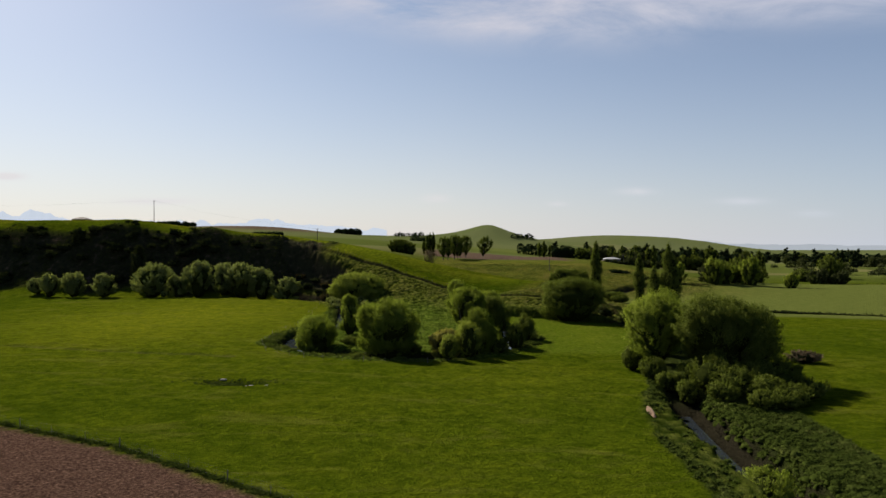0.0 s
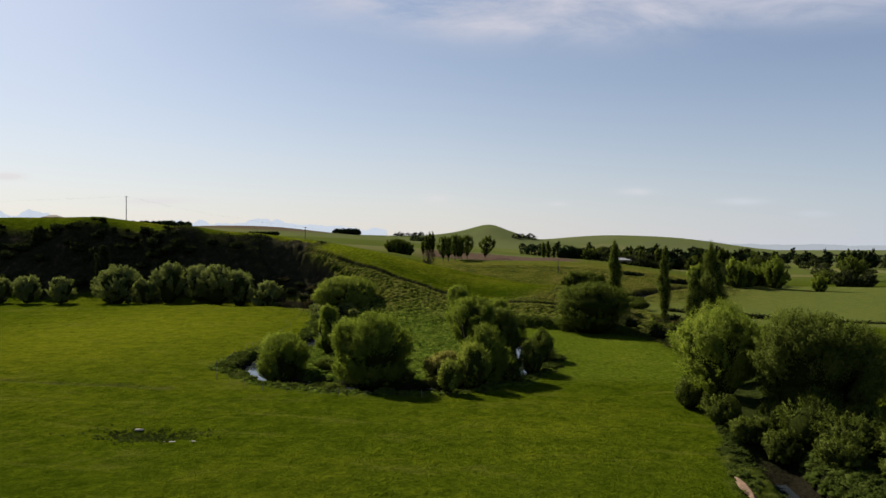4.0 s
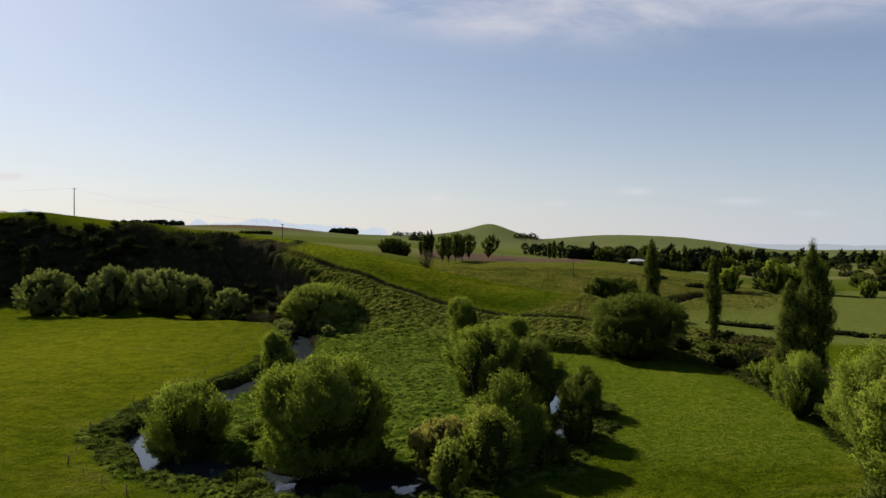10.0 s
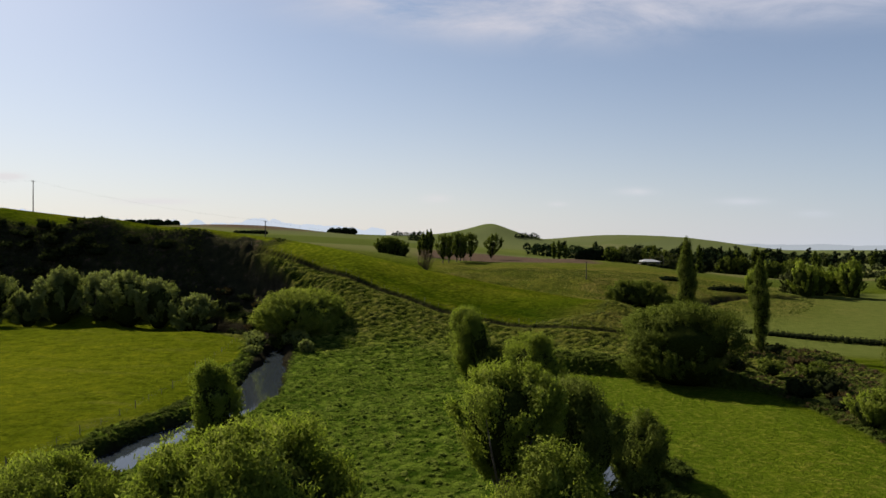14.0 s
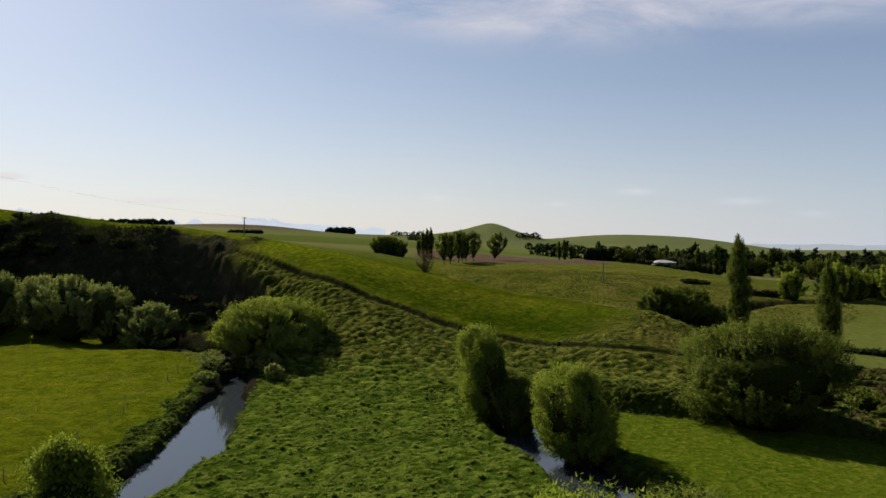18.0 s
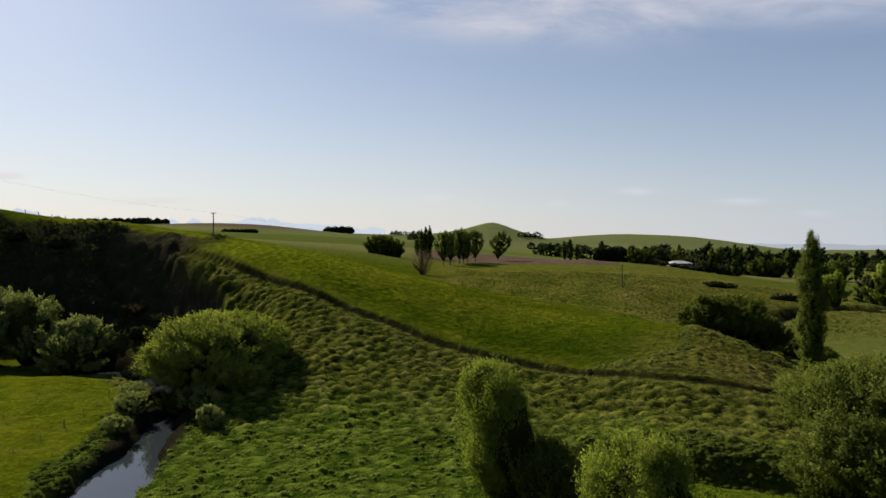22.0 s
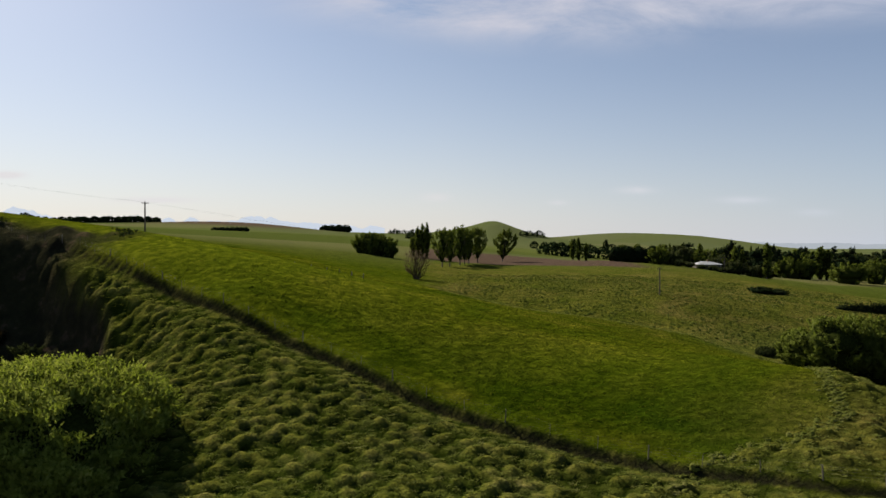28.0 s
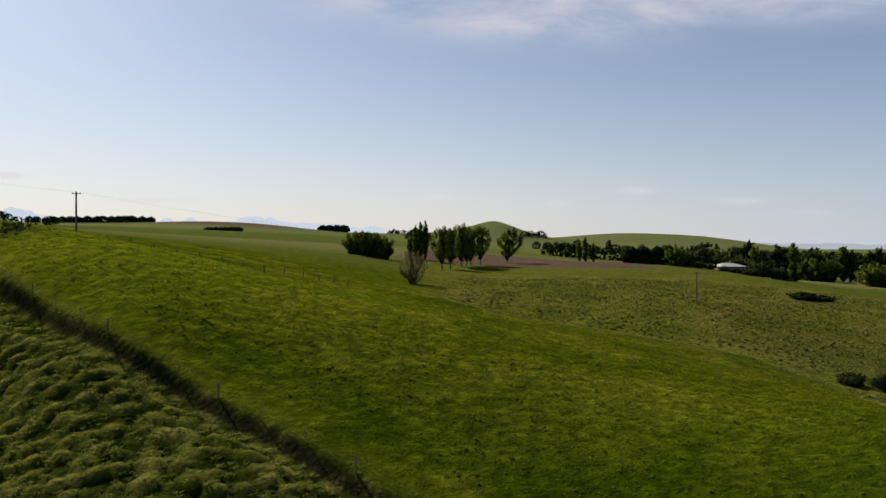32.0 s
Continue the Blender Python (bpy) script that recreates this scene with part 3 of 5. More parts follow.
n5 = noise_tex(nt, 0.06, 4, 0.55, P3, 0.8)
hillc = ramp(nt, n5.outputs[0], [(0.34, (0.034, 0.051, 0.0026)), (0.5, (0.058, 0.069, 0.0038)), (0.66, (0.094, 0.094, 0.0085))]).outputs[0]
for tex, a0, b0 in ((n2, 0.72, 1.25), (n4, 0.7, 1.3), (n3, 0.65, 1.3)):
    hillc = mix(nt, 0.85, hillc, ramp(nt, tex.outputs[0], [(0.32, (a0, a0 * 1.04, a0)), (0.52, (1, 1, 1)), (0.72, (b0, b0 * 0.97, b0))]).outputs[0], "MULTIPLY")
hillc = mix(nt, mathn(nt, "MULTIPLY", sb.outputs[2], 0.7), hillc, mix(nt, 0.8, (0.108, 0.130, 0.0085), ramp(nt, n4.outputs[0], [(0.3, (0.62, 0.68, 0.6)), (0.7, (1.3, 1.25, 1.2))]).outputs[0], "MULTIPLY"))
ce, se2 = n.new("ShaderNodeVertexColor"), n.new("ShaderNodeSeparateColor")
ce.layer_name = "cover_e"
l.new(ce.outputs[0], se2.inputs[0])
# darker, greener grass along the field's lower side
hillc = mix(nt, mathn(nt, "MULTIPLY", se2.outputs[1], 0.8), hillc, mix(nt, 1.0, hillc, (0.45, 0.62, 0.45), "MULTIPLY"))
# the same painted light and shade over the hill field's small lumps
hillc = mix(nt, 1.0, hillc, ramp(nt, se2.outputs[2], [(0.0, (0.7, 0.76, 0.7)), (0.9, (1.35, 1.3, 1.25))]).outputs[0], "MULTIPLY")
grass = mix(nt, sd2.outputs[0], grass, hillc)
dryc = ramp(nt, n5.outputs[0], [(0.34, (0.056, 0.066, 0.009)), (0.5, (0.080, 0.079, 0.014)), (0.66, (0.112, 0.094, 0.025))]).outputs[0]
for tex, stops in ((n4, [(0.34, (0.36, 0.42, 0.38)), (0.48, (0.95, 0.96, 0.95)), (0.7, (1.45, 1.38, 1.4))]), (n2, [(0.36, (0.6, 0.66, 0.6)), (0.5, (1, 1, 1)), (0.7, (1.25, 1.2, 1.2))])):
    dryc = mix(nt, 0.9, dryc, ramp(nt, tex.outputs[0], stops).outputs[0], "MULTIPLY")
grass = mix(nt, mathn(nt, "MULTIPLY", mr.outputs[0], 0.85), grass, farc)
cx, sx = n.new("ShaderNodeVertexColor"), n.new("ShaderNodeSeparateColor")
cx.layer_name = "cover_c"
l.new(cx.outputs[0], sx.inputs[0])
grass = mix(nt, sx.outputs[0], grass, ramp(nt, n2.outputs[0], [(0.3, (0.064, 0.080, 0.017)), (0.7, (0.086, 0.101, 0.025))]).outputs[0])
grass = mix(nt, mathn(nt, "MULTIPLY", sx.outputs[2], 0.7), grass, mix(nt, 1.0, ramp(nt, n4.outputs[0], [(0.35, (0.045, 0.075, 0.0052)), (0.52, (0.064, 0.094, 0.0072)), (0.68, (0.120, 0.130, 0.019))]).outputs[0], ramp(nt, n3.outputs[0], [(0.32, (0.6, 0.62, 0.6)), (0.7, (1.3, 1.25, 1.2))]).outputs[0], "MULTIPLY"))
lushc = ramp(nt, n2.outputs[0], [(0.28, (0.064, 0.086, 0.012)), (0.5, (0.104, 0.133, 0.019)), (0.68, (0.138, 0.155, 0.033)), (0.8, (0.176, 0.166, 0.064))]).outputs[0]
lushc = mix(nt, 0.85, lushc, ramp(nt, n3.outputs[0], [(0.3, (0.5, 0.55, 0.5)), (0.55, (1, 1, 1)), (0.75, (1.45, 1.38, 1.3))]).outputs[0], "MULTIPLY")
roughc = mix(nt, sx.outputs[1], roughc, lushc)
# light on the mound tops and shade in the hollows, painted by mound height
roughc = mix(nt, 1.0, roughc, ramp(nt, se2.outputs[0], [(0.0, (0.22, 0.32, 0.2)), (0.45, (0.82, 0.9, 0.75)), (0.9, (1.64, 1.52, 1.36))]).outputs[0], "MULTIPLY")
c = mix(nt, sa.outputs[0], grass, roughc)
c = mix(nt, mathn(nt, "MULTIPLY", sd2.outputs[1], 0.85), c, dryc)
c = mix(nt, mathn(nt, "MULTIPLY", sd2.outputs[2], 0.9), c, ramp(nt, n4.outputs[0], [(0.3, (0.010, 0.016, 0.0035)), (0.6, (0.026, 0.036, 0.007)), (0.75, (0.05, 0.056, 0.014))]).outputs[0])
c = mix(nt, sa.outputs[1], c, soilc)
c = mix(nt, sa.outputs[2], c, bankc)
c = mix(nt, sb.outputs[0], c, plc)
c = mix(nt, sb.outputs[1], c, mud_shadec)
l.new(c, b.inputs["Base Color"])
b.inputs["Roughness"].default_value = 0.95
b.inputs["Specular IOR Level"].default_value = 0.0
hsum = mathn(nt, "ADD", n3.outputs[0], mathn(nt, "MULTIPLY", n2.outputs[0], 1.5))
hsum = mathn(nt, "ADD", hsum, mathn(nt, "MULTIPLY", n4.outputs[0], 1.2))
bump(nt, hsum, 1.0, 0.4, b.inputs["Normal"])
me_ground.materials.append(m)
tagged(new("ground", me_ground), "rolling green pasture land with rough tussock slopes", "ground", kind="structure")


def gz(x, y):
    return float(ground(np.array([x]), np.array([y]), False)[0])


# water in the stream beds
m, n, l, b = material("still_stream_water")
nt = m.node_tree
b.inputs["Base Color"].default_value = (0.019, 0.024, 0.029, 1)
b.inputs["Roughness"].default_value, b.inputs["IOR"].default_value = 0.04, 1.36
b.inputs["Specular IOR Level"].default_value = 0.85
tcw = n.new("ShaderNodeTexCoord")
bump(nt, noise_tex(nt, 1.2, 3, 0.5, tcw.outputs["Object"]).outputs[0], 0.05, 0.02, b.inputs["Normal"])
M_WATER = m


def water(line, half, drop, name, label):
    pts = [Vector((*p, 0)) for p in line]
    fine = []
    for i in range(len(pts) - 1):
        for k in range(4):
            p0, p1, p2, p3 = pts[max(i - 1, 0)], pts[i], pts[i + 1], pts[min(i + 2, len(pts) - 1)]
            t = k / 4
            fine.append(0.5 * ((2 * p1) + (p2 - p0) * t + (2 * p0 - 5 * p1 + 4 * p2 - p3) * t * t + (3 * p1 - p0 - 3 * p2 + p3) * t ** 3))
    fine.append(pts[-1])
    vs, fs = [], []
    for i, p in enumerate(fine):
        d = (fine[min(i + 1, len(fine) - 1)] - fine[max(i - 1, 0)]).normalized()
        nrm = Vector((-d.y, d.x, 0))
        zb = float(ground_plain(np.array([p.x]), np.array([p.y]))[0])
        for s in (-half, half):
            vs.append((p.x + nrm.x * s, p.y + nrm.y * s, zb))
        if i:
            fs.append((2 * i - 2, 2 * i - 1, 2 * i + 1, 2 * i))
    vs = np.array(vs)
    zs = vs[:, 2].reshape(-1, 2).mean(1)
    zs = np.convolve(np.pad(zs, 6, mode="edge"), np.ones(13) / 13, mode="valid") - drop
    vs[:, 2] = np.repeat(zs, 2)
    tagged(new(name, mesh_from(name, vs, fs, M_WATER, True)), label, "stream", kind="structure")


water(STREAM_ISLAND, 4.7, 1.25, "water_1", "dark still stream water looping round a rough paddock")
water(STREAM_RIGHT[:5], 0.8, 3.3, "water_2", "narrow dark creek water between overgrown banks")
water(STREAM_RIGHT[12:], 1.6, 2.0, "water_3", "bend of the creek below the hill field")


# ---- plants ----
def part(name, me, parent, label=""):
    ob = new(name, me)
    ob.parent = parent
    return tagged(ob, label)


def thing(name, m, label, category, group="", kind=""):
    ob = new(name)
    ob.empty_display_size = 0.3
    ob.matrix_world = m
    return tagged(ob, label, category, group, kind)


def tube(path, radii, sides=7):
    """A tapered tube along a path: corners and faces."""
    vs, fs = [], []
    for i, p in enumerate(path):
        d = (path[min(i + 1, len(path) - 1)] - path[max(i - 1, 0)]).normalized()
        a = d.orthogonal().normalized()
        c = d.cross(a)
        for k in range(sides):
            t = 2 * math.pi * k / sides
            vs.append(p + (a * math.cos(t) + c * math.sin(t)) * radii[i])
        if i:
            for k in range(sides):
                j = (k + 1) % sides
                fs.append(((i - 1) * sides + k, (i - 1) * sides + j, i * sides + j, i * sides + k))
    return vs, fs


def tubes(name, runs, mat, sides=7):
    V, Fc = [], []
    for path, radii in runs:
        v, f = tube(path, radii, sides)
        o = len(V)
        V += [tuple(q) for q in v]
        Fc += [tuple(i + o for i in q) for q in f]
    return mesh_from(name, V, Fc, mat, True)


def bend(a, b, rng, sag=0.08, n=5):
    a, b = Vector(a), Vector(b)
    ln = (b - a).length
    off = Vector(rng.normal(0, 1, 3)) * ln * sag
    return [a.lerp(b, t) + off * math.sin(math.pi * t) for t in np.linspace(0, 1, n)]


def foliage(name, blobs, leaves, size, mat, rng, lift=0.7, length=None, slim=0.27, low=-0.95, per=22):
    """Leafy sprays growing outwards and upwards over the hull of rounded boughs (x, y, z, rx, ry, rz)."""
    B = np.array(blobs, float)
    area = (B[:, 3] * B[:, 5] + B[:, 4] * B[:, 5] + B[:, 3] * B[:, 4])
    want = max(24, leaves // per)
    bi = rng.choice(len(B), want * 5, p=area / area.sum())
    d = rng.normal(0, 1, (len(bi), 3))
    d /= np.linalg.norm(d, axis=1)[:, None]
    d[:, 2] = np.where(d[:, 2] < low, -d[:, 2], d[:, 2])
    C = B[bi, :3] + d * B[bi, 3:]
    buried = np.zeros(len(bi), bool)
    for k, q in enumerate(B):
        buried |= ((((C - q[:3]) / (q[3:] * 0.9)) ** 2).sum(1) < 1) & (bi != k)
    C, d, bi = C[~buried][:want], d[~buried][:want], bi[~buried][:want]
    nc = len(C)
    nrm0 = d / B[bi, 3:]
    nrm0 /= np.linalg.norm(nrm0, axis=1)[:, None]
    axis = nrm0 * 0.75 + np.array([0, 0, lift]) + rng.normal(0, 0.28, (nc, 3))
    axis /= np.linalg.norm(axis, axis=1)[:, None]
    ln = (length or np.clip(0.7 * B[bi, 3:].mean(1), 0.5, 1.5)) * rng.uniform(0.5, 1.35, nc)
    start = C - axis * (ln * rng.uniform(0.45, 0.95, nc))[:, None]
    li = rng.integers(0, nc, leaves)
    t = rng.random(leaves) ** 0.8
    off = rng.normal(0, 1, (leaves, 3))
    wide = (0.06 + 0.12 * np.sin(np.pi * np.clip(t * 0.9 + 0.1, 0, 1))) * ln[li]
    pos = start[li] + axis[li] * (ln[li] * t)[:, None] + off * wide[:, None]
    soft_n = nrm0[li] * 0.6 + 0.38 * off + np.array([0, 0, 0.3])
    soft_n /= np.linalg.norm(soft_n, axis=1)[:, None]
    nrm = soft_n + rng.normal(0, 0.45, (leaves, 3))
    nrm /= np.linalg.norm(nrm, axis=1)[:, None]
    ax = axis[li] + rng.normal(0, 0.5, (leaves, 3))
    ax -= nrm * (ax * nrm).sum(1)[:, None]
    ax /= np.linalg.norm(ax, axis=1)[:, None] + 1e-9
    w = np.cross(nrm, ax)
    L = size * rng.uniform(0.6, 1.4, leaves)[:, None]
    W = L * slim
    pos[:, 2] = np.maximum(pos[:, 2], 0.05)
    V = np.stack([pos - w * W, pos + ax * L * 1.1, pos + w * W], 1).reshape(-1, 3)
    g = np.cross(V[1::3] - V[0::3], V[2::3] - V[0::3])
    flip = (g * soft_n).sum(1) < 0
    Fc = np.arange(leaves * 3).reshape(-1, 3)
    Fc[flip] = Fc[flip][:, ::-1]
    me = mesh_from(name, V, Fc, mat, True)
    if len(me.vertices) == len(V):
        me.normals_split_custom_set_from_vertices(np.repeat(soft_n, 3, 0).astype(np.float32))
    return me


def inner_mass(blobs, s, rng, mat=None, sub=2):
    """A solid dark core for a crown's inner leaves, added to block light and darken gaps: uneven lumps within the
    boughs.
    """
    bm = bmesh.new()
    for (x, y, z, rx, ry, rz) in blobs:
        new_v = bmesh.ops.create_icosphere(bm, subdivisions=sub, radius=1)["verts"]
        for v in new_v:
            k = s * (1 + 0.14 * noise.noise(v.co * 2.1 + Vector((x, y, z))) + 0.12 * noise.noise(v.co * 5.3 + Vector((z, x, y))))
            v.co = Vector((x + v.co.x * rx * k, y + v.co.y * ry * k, max(0.02, z + v.co.z * rz * k)))
    for f in bm.faces:
        f.smooth = True
    me = bpy.data.meshes.new("shade_core")
    bm.to_mesh(me)
    bm.free()
    me.materials.append(mat or M_INNER)
    return me


def fan_crown(name, h, r, low, leaves, size, mat, rng, n=8, slim=0.27, rays=0, shaggy=0.17, lean=(0.0, 0.0)):
    """A crown of long leafy shoots fanning out from the foot to a rounded, uneven outline."""
    mid = low + (h - low) * 0.56
    nb = n * 4
    D = rng.normal(0, 1, (nb, 3))
    D /= np.linalg.norm(D, axis=1)[:, None]
    D[:, 2] = np.where(D[:, 2] < -0.8, -D[:, 2], D[:, 2])
    far = rng.uniform(0.74, 1.05, nb)
    m0 = rays or max(60, leaves // 60)
    bi = rng.integers(0, nb, m0)
    d = D[bi] + rng.normal(0, shaggy, (m0, 3))
    d /= np.linalg.norm(d, axis=1)[:, None]
    k = far[bi] * rng.uniform(0.88, 1.05, m0)
    if low < 0.1 * h:
        flat = np.hypot(d[:, 0], d[:, 1]) + 1e-6
        d[:, :2] *= np.where(d[:, 2] < 0, flat ** -0.45, 1.0)[:, None]
    tip = np.stack([d[:, 0] * r * k, d[:, 1] * r * k, mid + d[:, 2] * k * np.where(d[:, 2] > 0, h - mid, mid - low)], -1)
    tip[:, 0] += lean[0] * tip[:, 2] / h
    tip[:, 1] += lean[1] * tip[:, 2] / h
    foot = np.array([0, 0, max(0.1, low * 0.6 + 0.06 * h)])
    way = tip - foot
    ln = np.linalg.norm(way, axis=1)
    li = rng.integers(0, m0, leaves)
    t = 1.04 - np.clip(2.4 / ln[li], 0.2, 0.5) * rng.random(leaves) ** 1.25
    off = rng.normal(0, 1, (leaves, 3))
    wide = np.clip(0.045 * ln[li], 0.16, 0.6) * (1.15 - 0.75 * np.clip((t - 0.6) / 0.44, 0, 1))
    pos = foot + way[li] * t[:, None] + off * wide[:, None]
    pos[:, 2] += 0.1 * ln[li] * (t - 0.6) * (t > 0.6)
    along_ray = way[li] / ln[li][:, None]
    soft_n = d[li] * 0.55 + 0.4 * off + np.array([0, 0, 0.3])
    soft_n /= np.linalg.norm(soft_n, axis=1)[:, None]
    nrm = soft_n + rng.normal(0, 0.5, (leaves, 3))
    nrm /= np.linalg.norm(nrm, axis=1)[:, None]
    ax = along_ray + np.array([0, 0, 0.35]) + rng.normal(0, 0.4, (leaves, 3))
    ax -= nrm * (ax * nrm).sum(1)[:, None]
    ax /= np.linalg.norm(ax, axis=1)[:, None] + 1e-9
    w = np.cross(nrm, ax)
    L = size * (1.25 if r > 6 else 1.0) * rng.uniform(0.6, 1.5, leaves)[:, None]
    pos[:, 2] = np.maximum(pos[:, 2], 0.05)
    V = np.stack([pos - w * L * slim, pos + ax * L * 1.15, pos + w * L * slim], 1).reshape(-1, 3)
    flip = (np.cross(V[1::3] - V[0::3], V[2::3] - V[0::3]) * soft_n).sum(1) < 0
    Fc = np.arange(leaves * 3).reshape(-1, 3)
    Fc[flip] = Fc[flip][:, ::-1]
    me = mesh_from(name, V, Fc, mat, True)
    if len(me.vertices) == len(V):
        me.normals_split_custom_set_from_vertices(np.repeat(soft_n, 3, 0).astype(np.float32))
    return me, D, far, mid


def broad_tree(name, label, category, x, y, h, r, mat=None, leaves=14000, size=0.25, seed=0, n=7, base=0.03, group="", stems=7, tr=0.2, sink=0.0, core=0.62, low_fork=0.06, shaggy=0.17, lean=(0.0, 0.0)):
    """A willow or other round-crowned tree: trunk, limbs, crown."""
    rng = np.random.default_rng(seed + 100)
    root = thing(name, pose(x, y, gz(x, y) - sink), label, category, group)
    low = h * base
    crown, D, far, mid = fan_crown("crown", h, r, low, leaves, size, mat or M_WILLOW, rng, n, shaggy=shaggy, lean=lean)
    fork = Vector((0, 0, h * low_fork + low * 0.5))
    part("trunk", tubes("trunk", [(bend((0, 0, -0.4), fork, rng, 0.05, 4), [tr * 1.5, tr * 1.25, tr * 1.1, tr])], M_BARK, 8), root)
    for k in range(stems):
        q = D[k] * far[k] * 0.85
        tip = Vector((q[0] * r + lean[0] * 0.7, q[1] * r + lean[1] * 0.7, max(h * 0.3, mid + q[2] * (h - mid))))
        part("limb", tubes("limb", [(bend(fork * 0.9, tip, rng, 0.08, 6), [tr * s for s in (0.8, 0.66, 0.5, 0.36, 0.22, 0.08)])], M_BARK, 6), root)
    part("crown", crown, root)
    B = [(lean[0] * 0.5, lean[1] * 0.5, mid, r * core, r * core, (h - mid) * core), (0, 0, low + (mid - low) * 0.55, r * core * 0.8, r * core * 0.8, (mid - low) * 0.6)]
    part("shade_core", inner_mass(B, 1.0, rng, M_INNER_DARK if mat in (M_DARK, M_CONIFER) else M_INNER, 3), root)
    return root


def poplar(label, x, y, h, r, seed=0, leaves=9000, size=0.3, name="poplar_tree", group=""):
    """A narrow upright poplar: steep boughs close round a straight trunk."""
    rng = np.random.default_rng(seed + 500)
    root = thing(name, pose(x, y, gz(x, y)), label, "tree", group)
    B = []
    for i in range(26):
        t = (i + 0.5) / 26
        w = r * min(1.0, 0.5 + 1.4 * t) * (1.0 if t < 0.6 else max(0.22, 1 - ((t - 0.6) / 0.44) ** 2.0)) * rng.uniform(0.62, 1.15)
        a, q = i * 2.4, rng.uniform(0.2, 0.5) * w
        B.append((q * math.cos(a), q * math.sin(a), h * (0.05 + 0.9 * t), w * 0.72, w * 0.72, h * rng.uniform(0.06, 0.11)))
    top = max(q[2] + q[5] for q in B)
    B = [(bx, by, bz * h / top, rx, ry, rz * h / top) for bx, by, bz, rx, ry, rz in B]
    part("trunk", tubes("trunk", [([Vector((0, 0, -0.4)), Vector((0, 0, h * 0.3)), Vector((0.1, 0, h * 0.7)), Vector((0, 0, h * 0.95))], [r * 0.16, r * 0.13, r * 0.07, 0.03])], M_BARK, 7), root)
    part("crown", foliage("crown", B, leaves, size, M_POPLAR, rng, 1.9, None if size > 0.5 else 1.3), root)
    part("shade_core", inner_mass(B, 0.86, rng, None, 1), root)
    return root


def conifer(label, x, y, h, r, seed=0, leaves=1100, size=1.3):
    """A dark, ragged pine."""
    rng = np.random.default_rng(seed + 900)
    root = thing("pine_tree", pose(x, y, gz(x, y)), label, "tree")
    B = []
    for i in range(11):
        t = (i + 0.5) / 11
        w = r * (1.0 - 0.62 * t) * rng.uniform(0.6, 1.15)
        B.append((rng.normal(0, r * 0.28), rng.normal(0, r * 0.28), h * (0.15 + 0.78 * t), max(0.4, w), max(0.4, w), h * 0.1))
    part("trunk", tubes("trunk", [([Vector((0, 0, -0.4)), Vector((0, 0, h * 0.5)), Vector((0, 0, h * 0.95))], [r * 0.12, r * 0.08, 0.04])], M_BARK, 6), root)
    part("crown", foliage("crown", B, leaves, size, M_CONIFER, rng, 0.35, per=7), root)
    part("shade_core", inner_mass(B, 0.86, rng, M_INNER_DARK, 1), root)
    return root


def shrub(name, label, x, y, h, r, mat, leaves=2500, size=0.3, seed=0, group="", n=5, category="bush"):
    rng = np.random.default_rng(seed + 1300)
    root = thing(name, pose(x, y, gz(x, y)), label, category, group)
    runs = [(bend((0, 0, -0.3), (math.cos(a) * r * 0.5, math.sin(a) * r * 0.5, h * 0.6), rng, 0.1, 4), [0.07, 0.05, 0.035, 0.015]) for a in np.linspace(0, 6.28, 6)[:-1]]
    part("woody_base", tubes("woody_base", runs, M_BARK, 5), root)
    part("shade_core", inner_mass([(0, 0, h * 0.42, r * 0.66, r * 0.66, h * 0.42)], 1.0, rng, M_INNER if mat in (M_WILLOW, M_SILVER, M_POPLAR, M_WILLOW_PALE) else M_INNER_DARK, 3), root)
    part("crown", fan_crown("crown", h, r, 0.0, leaves, size, mat, rng, n, rays=max(50, leaves // 40), shaggy=0.25)[0], root)
    return root


def again(ob, x, y, s=1.0, turn=0.0, sz=None, sink=0.0):
    """Another plant of the same kind at (x, y)."""
    return copy_thing(ob, Matrix.LocRotScale((x, y, gz(x, y) - sink), Euler((0, 0, turn)), (s, s, sz or s)))


# willows on the looped stream's banks
broad_tree("willow_tree", "round green willow leaning over the looped stream", "tree", -28.5, 147, 9.8, 5.0, leaves=48000, seed=1, size=0.19)
broad_tree("willow_tree", "large spreading green willow beside the stream", "tree", -11.8, 140.5, 12.6, 7.2, leaves=120000, seed=2, n=9, size=0.19, base=0.03)
broad_tree("willow_tree", "slender upright green willow on the stream bank", "tree", -23.8, 168, 9.4, 3.2, leaves=33000, seed=3, n=5, base=0.03, size=0.19)
broad_tree("willow_tree", "tall green willow with several bare stems", "tree", 5.0, 150, 13.4, 4.6, leaves=48000, seed=4, n=9, base=0.42, size=0.19, stems=12)
broad_tree("willow_tree", "dense green willow above the stream", "tree", 12.4, 157.5, 12.8, 4.5, mat=M_POPLAR, leaves=52000, seed=5, n=7, size=0.19)
broad_tree("willow_tree", "silvery green willow among taller trees", "tree", 7.4, 143.5, 11.8, 4.2, mat=M_WILLOW, leaves=46000, seed=6, n=7, size=0.19, base=0.03)
broad_tree("willow_tree", "dark leafy willow on the stream's outer bank", "tree", 10.8, 149.5, 7.6, 3.2, leaves=35000, seed=7, n=6, size=0.19, base=0.03)
shrub("willow_bush", "small bright willow bush on the stream's outer bank", 1.3, 133.2, 5.0, 2.1, M_WILLOW_PALE, 9000, 0.2, 19)
shrub("willow_bush", "low bright willow bush at the water's edge", 5.4, 137, 7.2, 2.8, M_WILLOW_PALE, 14000, 0.2, 8)
